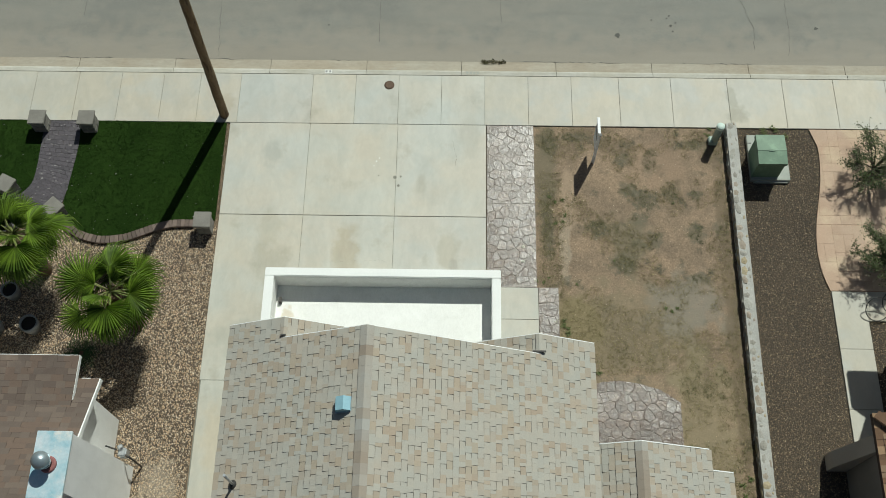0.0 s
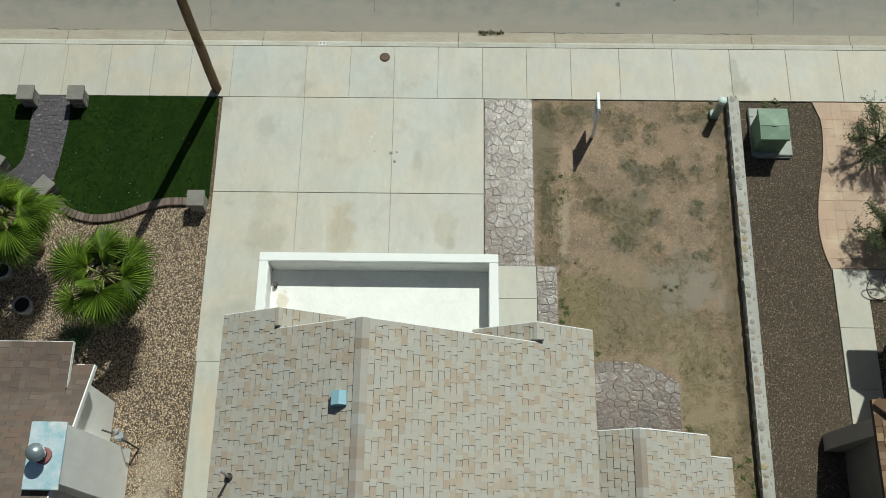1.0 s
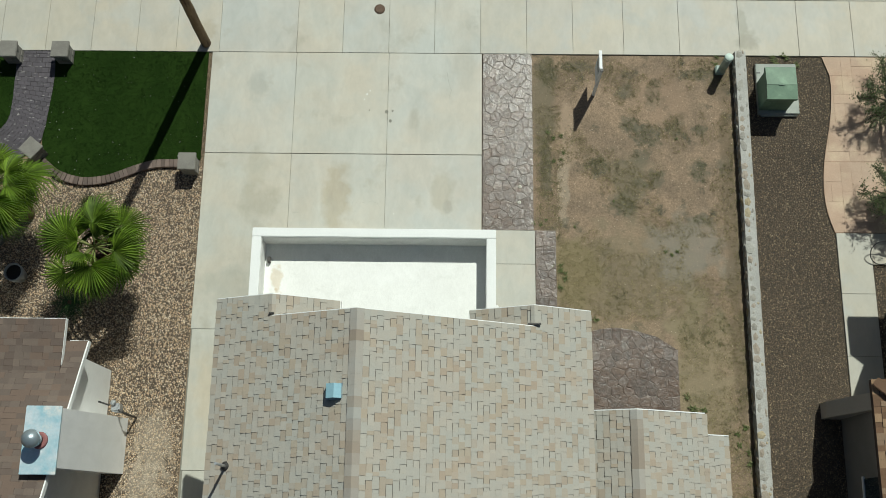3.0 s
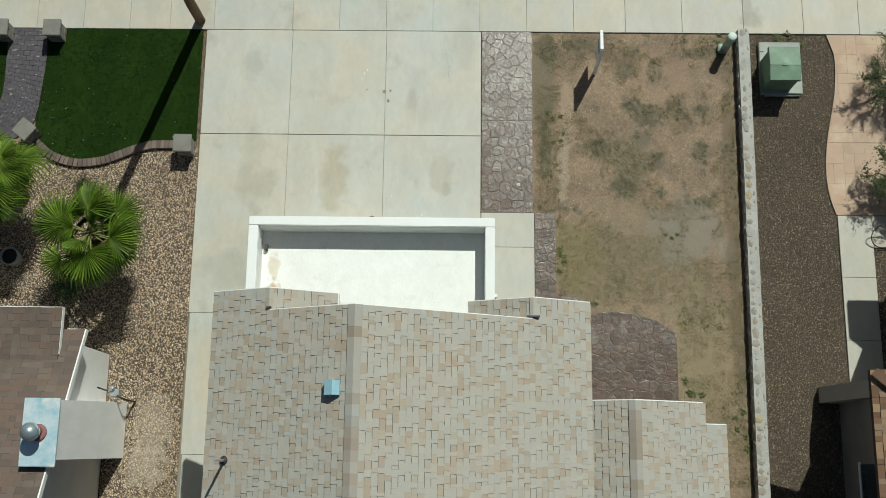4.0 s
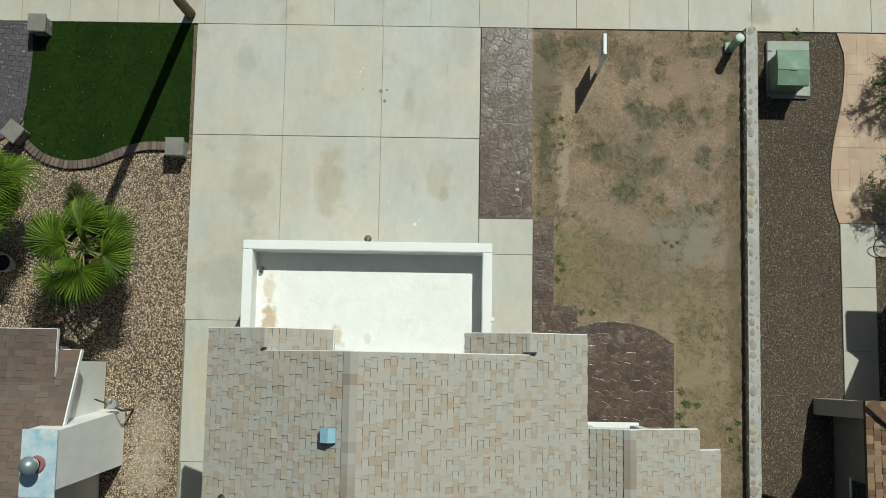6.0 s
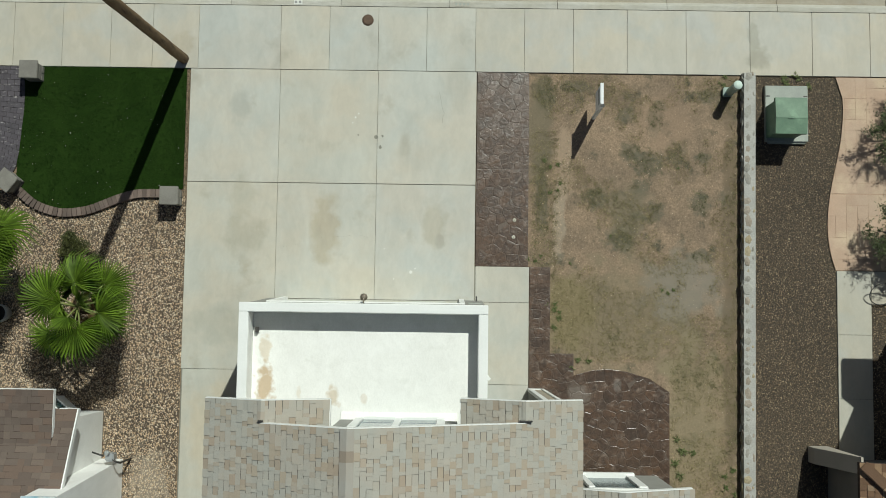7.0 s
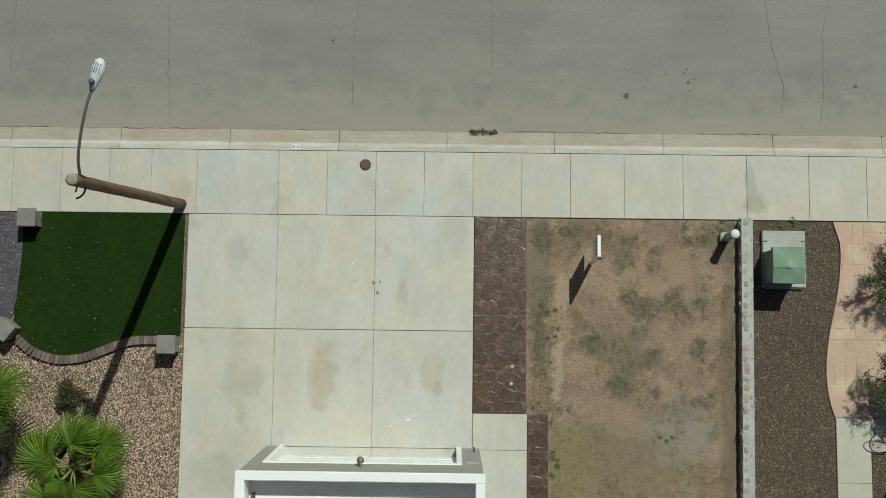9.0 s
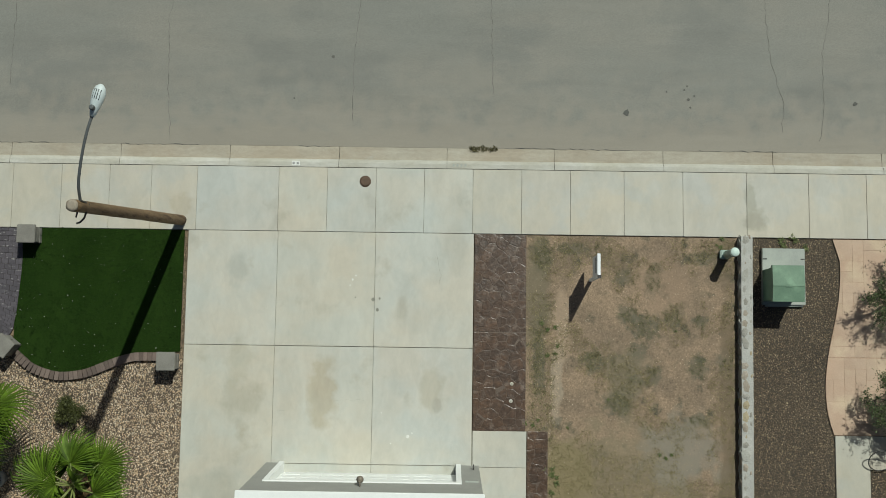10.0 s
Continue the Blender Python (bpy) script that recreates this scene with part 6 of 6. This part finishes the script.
# ---- palms ----
def fan_mesh(name, rng, r=0.55, n=30, spread=3.9, droop=0.35, material=PALM_LEAF):
    """A pleated fan: folded segments joined for two thirds of their length, then split into drooping tips. It opens along +x."""
    verts, faces = [], []
    half = spread / n / 2
    for k in range(n):
        a = (k + 0.5) / n * spread - spread / 2
        side = abs(a) / (spread / 2)
        ln = r * (1.0 - 0.24 * side ** 2) * rng.uniform(0.93, 1.05)
        bend = rng.uniform(0.8, 1.35)
        b = len(verts)
        for f, w, fold in ((0.04, 1.0, 0.003), (0.30, 1.0, 0.014), (0.50, 0.95, 0.020), (0.76, 0.46, 0.012)):
            z = 0.10 * r * math.sin(f * 1.6) - droop * r * bend * f ** 2.6 * (0.55 + 0.45 * side)
            for sgn, dz in ((-1, -fold), (0, fold), (1, -fold)):
                aa = a + sgn * half * w
                verts.append((ln * f * math.cos(aa), ln * f * math.sin(aa), z + dz * r))
        verts.append((ln * math.cos(a + rng.uniform(-0.04, 0.04)), ln * math.sin(a + rng.uniform(-0.04, 0.04)), -droop * r * bend * 1.25))
        for q in range(3):
            o = b + q * 3
            faces += [(o, o + 3, o + 4, o + 1), (o + 1, o + 4, o + 5, o + 2)]
        faces += [(b + 9, b + 12, b + 10), (b + 10, b + 12, b + 11)]
    me = bpy.data.meshes.new(name)
    me.from_pydata(verts, [], faces)
    me.materials.append(material)
    return me


rng = random.Random(77)
FANS = [fan_mesh("leaf", rng, rng.uniform(0.70, 0.78), 34, rng.uniform(3.7, 4.5), rng.uniform(0.18, 0.36)) for _ in range(6)]
SMALL_FANS = [fan_mesh("leaf", rng, 0.52, 28, rng.uniform(2.4, 3.2), 0.12) for _ in range(3)]
DRY_FANS = [fan_mesh("dry_leaf", rng, 0.5, 24, 2.4, 0.9, PALM_DRY) for _ in range(2)]


def palm(at, crown, size, label, seed, fuller=0):
    """at: foot of the trunk; crown: height of the heart."""
    rng = random.Random(seed)
    ob = thing("fan_palm", at, label, "palm", "fan palms")
    c = Vector((at[0], at[1], crown))
    prof = []
    for k in range(13):
        z = k / 12 * (crown - at[2] - 0.28)
        prof += [(0.17 - 0.03 * k / 12 + (0.025 if k % 2 else 0), z)]
    part("trunk", lathe(bmesh.new(), prof, at, 14), PALM_TRUNK, ob, "fibrous brown trunk")
    # tiers from the hanging skirt to the young upright leaves: count, rise, reach, tilt of the blade, first bearing
    for count, rise, reach, tilt, first, fans in ((6 + 2 * fuller, -0.5, 0.50, 0.8, 0.2, FANS), (6 + fuller, 0.02, 0.64, 0.2, 0.65, FANS), (4 + fuller, 0.45, 0.50, -0.10, 0.1, FANS), (3, 1.0, 0.36, -0.8, 0.5, SMALL_FANS)):
        for i in range(count):
            a = first + 2 * math.pi * i / count + rng.uniform(-0.4, 0.4)
            e = rise + rng.uniform(-0.12, 0.12)
            out = Vector((math.cos(a) * math.cos(e), math.sin(a) * math.cos(e), math.sin(e)))
            hub = c + out * reach * size * rng.uniform(0.75, 1.2)
            mid = c.lerp(hub, 0.55) + Vector((0, 0, 0.05))
            part("stalk", rod(bmesh.new(), [c + out * 0.04, mid, hub], [0.024, 0.017, 0.011], 6), PALM_STALK, ob)
            leaf = part("leaf", rng.choice(fans), None, ob)
            leaf.matrix_basis = Matrix.Translation(hub) @ Matrix.Rotation(a + rng.uniform(-0.25, 0.25), 4, "Z") @ Matrix.Rotation(tilt + rng.uniform(-0.15, 0.15), 4, "Y") @ Matrix.Rotation(rng.uniform(-0.55, 0.55), 4, "X") @ Matrix.Scale(size * rng.uniform(0.82, 1.08), 4)
    for i in range(5):
        a = i * 1.26 + rng.uniform(0, 0.5)
        leaf = part("dry_leaf", rng.choice(DRY_FANS), None, ob, "dry tan hanging leaf")
        leaf.matrix_basis = Matrix.Translation(c + Vector((math.cos(a) * 0.22, math.sin(a) * 0.22, -0.25))) @ Matrix.Rotation(a, 4, "Z") @ Matrix.Rotation(1.05, 4, "Y") @ Matrix.Scale(size * 0.9, 4)
    return ob


palm((-8.02, 8.43, -0.03), 2.25, 1.09, "green fan palm with split leaves in the gravel", 5)
palm((-10.62, 9.9, -0.03), 2.2, 1.08, "larger green fan palm near the paver path", 2, 3)


def sago(at, r, label):
    ob = thing("sago_palm", at, label, "plant")
    rng = random.Random(6)
    part("stem", lathe(bmesh.new(), [(0.09, 0), (0.10, 0.12), (0.06, 0.2)], at, 10), PALM_TRUNK, ob)
    for i in range(24):
        a, el = i * 2.4, 0.75 - 0.6 * (i / 24)
        verts, faces = [], []
        p0 = Vector(at) + Vector((0, 0, 0.18))
        for k in range(16):
            t = (k + 2) / 18
            c = p0 + Vector((math.cos(a) * math.cos(el), math.sin(a) * math.cos(el), math.sin(el))) * r * t - Vector((0, 0, 0.5 * r * t * t))
            w = 0.16 * r * math.sin(math.pi * min(1, t * 0.9 + 0.12)) + 0.02
            nrm = Vector((-math.sin(a), math.cos(a), 0))
            fwd = Vector((math.cos(a), math.sin(a), 0)) * 0.03
            for s in (-1, 1):
                b = len(verts)
                verts += [tuple(c), tuple(c + fwd * 0.5), tuple(c + nrm * s * w + fwd - Vector((0, 0, 0.01)))]
                faces.append((b, b + 1, b + 2))
        me = bpy.data.meshes.new("frond")
        me.from_pydata(verts, [], faces)
        me.materials.append(SAGO)
        part("frond", me, None, ob)


sago((-9.25, 7.6, -0.03), 0.55, "small dark green sago palm in the gravel")


def leafy(name, centre, radii, count, size, seed, material, parent, hollow=0.5):
    rng = random.Random(seed)
    verts, faces = [], []
    clumps = []
    for _ in range(26):
        d = Vector((rng.gauss(0, 1), rng.gauss(0, 1), rng.gauss(0, 1))).normalized() * rng.uniform(hollow, 1.0)
        clumps.append(Vector((d.x * radii[0], d.y * radii[1], d.z * radii[2])) + Vector(centre))
    for _ in range(count):
        c = rng.choice(clumps) + Vector((rng.gauss(0, 1), rng.gauss(0, 1), rng.gauss(0, 1))) * 0.16 * sum(radii) / 3 * 1.3
        a, b = rng.uniform(0, 6.28), rng.uniform(-0.9, 0.9)
        u = Vector((math.cos(a), math.sin(a), b)).normalized() * size * rng.uniform(0.6, 1.3)
        w = u.cross(Vector((rng.uniform(-1, 1), rng.uniform(-1, 1), 1))).normalized() * size * 0.3
        n = len(verts)
        verts += [tuple(c - u), tuple(c + w), tuple(c + u), tuple(c - w)]
        faces.append((n, n + 1, n + 2, n + 3))
    me = bpy.data.meshes.new(name)
    me.from_pydata(verts, [], faces)
    me.materials.append(material)
    return part(name, me, None, parent), clumps


bush = thing("bush", (-8.95, 9.95, 0), "small round dark green bush in the gravel", "bush")
leafy("foliage", (-8.95, 9.95, 0.28), (0.36, 0.34, 0.28), 3600, 0.03, 3, BUSH, bush, 0.3)
for k in range(4):
    part("stem", rod(bmesh.new(), [(-8.95, 9.95, -0.04), (-8.95 + 0.12 * math.cos(k * 1.6), 9.95 + 0.12 * math.sin(k * 1.6), 0.35)], [0.014, 0.006], 5), BARK, bush)


def small_tree(at, centre, radii, boughs, seed, label, dense=0):
    """A short trunk, boughs that fork into twigs, and small leaves strung along the twigs."""
    ob = thing("small_tree", at, label, "tree", "garden trees")
    rng = random.Random(seed)
    c = Vector(centre)
    fork = Vector(at).lerp(c, 0.45)
    part("trunk", rod(bmesh.new(), [at, Vector(at).lerp(fork, 0.5) + Vector((0.03, -0.02, 0)), fork], [0.07, 0.055, 0.045], 10), BARK, ob)
    verts, faces = [], []

    def leaf_at(p):
        a, e = rng.uniform(0, 6.28), rng.uniform(-0.8, 0.8)
        u = Vector((math.cos(a), math.sin(a), e)).normalized() * 0.030 * rng.uniform(0.6, 1.35)
        w = u.cross(Vector((rng.uniform(-1, 1), rng.uniform(-1, 1), 1))).normalized() * 0.011
        n = len(verts)
        verts.extend([tuple(p - u), tuple(p + w), tuple(p + u), tuple(p - w)])
        faces.append((n, n + 1, n + 2, n + 3))

    for k in range(boughs):
        a = k * 2.39996 + rng.uniform(-0.4, 0.4)
        reach = rng.uniform(0.65, 1.25)
        tip = c + Vector((math.cos(a) * radii[0] * reach, math.sin(a) * radii[1] * reach, rng.uniform(-0.5, 0.9) * radii[2]))
        mid = fork.lerp(tip, 0.5) + Vector((rng.uniform(-0.12, 0.12), rng.uniform(-0.12, 0.12), rng.uniform(0.05, 0.2)))
        bm = rod(bmesh.new(), [fork, mid, tip], [0.024, 0.014, 0.004], 6)
        for _ in range(11):
            f = rng.uniform(0.15, 1.0)
            p = mid.lerp(tip, f)
            q = p + Vector((rng.gauss(0, 1), rng.gauss(0, 1), rng.gauss(0.2, 0.7))) * 0.17
            rod(bm, [p, p.lerp(q, 0.5) + Vector((0, 0, 0.02)), q], [0.006, 0.004, 0.002], 4)
            for _ in range(rng.randint(8, 34)):
                leaf_at(p.lerp(q, rng.uniform(0.1, 1.1)) + Vector((rng.gauss(0, 1), rng.gauss(0, 1), rng.gauss(0, 1))) * 0.05)
        part("limb", bm, BARK, ob)
    for _ in range(dense):
        d = Vector((rng.gauss(0, 1), rng.gauss(0, 1), rng.gauss(0, 1))).normalized()
        r = rng.uniform(0.55, 1.0) * (0.8 + 0.35 * noise.noise(d * 2.2))
        leaf_at(c + Vector((0.25 + d.x * r * 0.62, d.y * r * 0.72, 0.1 + d.z * r * 0.55)))
    me = bpy.data.meshes.new("crown")
    me.from_pydata(verts, [], faces)
    me.materials.append(OLIVE)
    part("crown", me, None, ob)


small_tree((11.25, 13.1, -0.03), (11.25, 13.05, 0.62), (0.85, 0.90, 0.35), 24, 51, "small sparse grey-green tree on the peach paving", 1200)
small_tree((11.1, 10.5, -0.03), (11.05, 10.4, 0.70), (0.78, 0.62, 0.4), 20, 52, "leafier green tree with a dense crown on the peach paving", 6000)

# wire hoops
hoop = thing("wire_hoop", (10.95, 9.1, 0), "thin black wire hoops standing on the walk", "garden ornament")
for cx, cy, r, tilt in ((10.75, 9.05, 0.30, 0.5), (11.2, 9.25, 0.30, 0.5)):
    ring = [(cx + r * math.cos(a), cy + r * 0.85 * math.sin(a), 0.20 + 0.16 * math.sin(a)) for a in (2 * math.pi * k / 28 for k in range(29))]
    part("ring", rod(bmesh.new(), ring, 0.012, 6), DARK_METAL, hoop)

# pots
for x, y, r, h in ((-10.62, 8.28, 0.23, 0.45), (-11.3, 9.2, 0.22, 0.4), (-11.55, 8.25, 0.22, 0.4)):
    pot = thing("plant_pot", (x, y, 0), "grey glazed pot filled with dark soil", "pot", "plant pots")
    part("vessel", lathe(bmesh.new(), [(r * 0.7, -0.04), (r * 0.95, h * 0.6), (r, h), (r * 0.86, h), (r * 0.84, h - 0.08)], (x, y, 0), 22), POT, pot)
    part("soil", lathe(bmesh.new(), [(r * 0.8, h - 0.10), (r * 0.82, h - 0.06)], (x, y, 0), 16), POT_SOIL, pot)
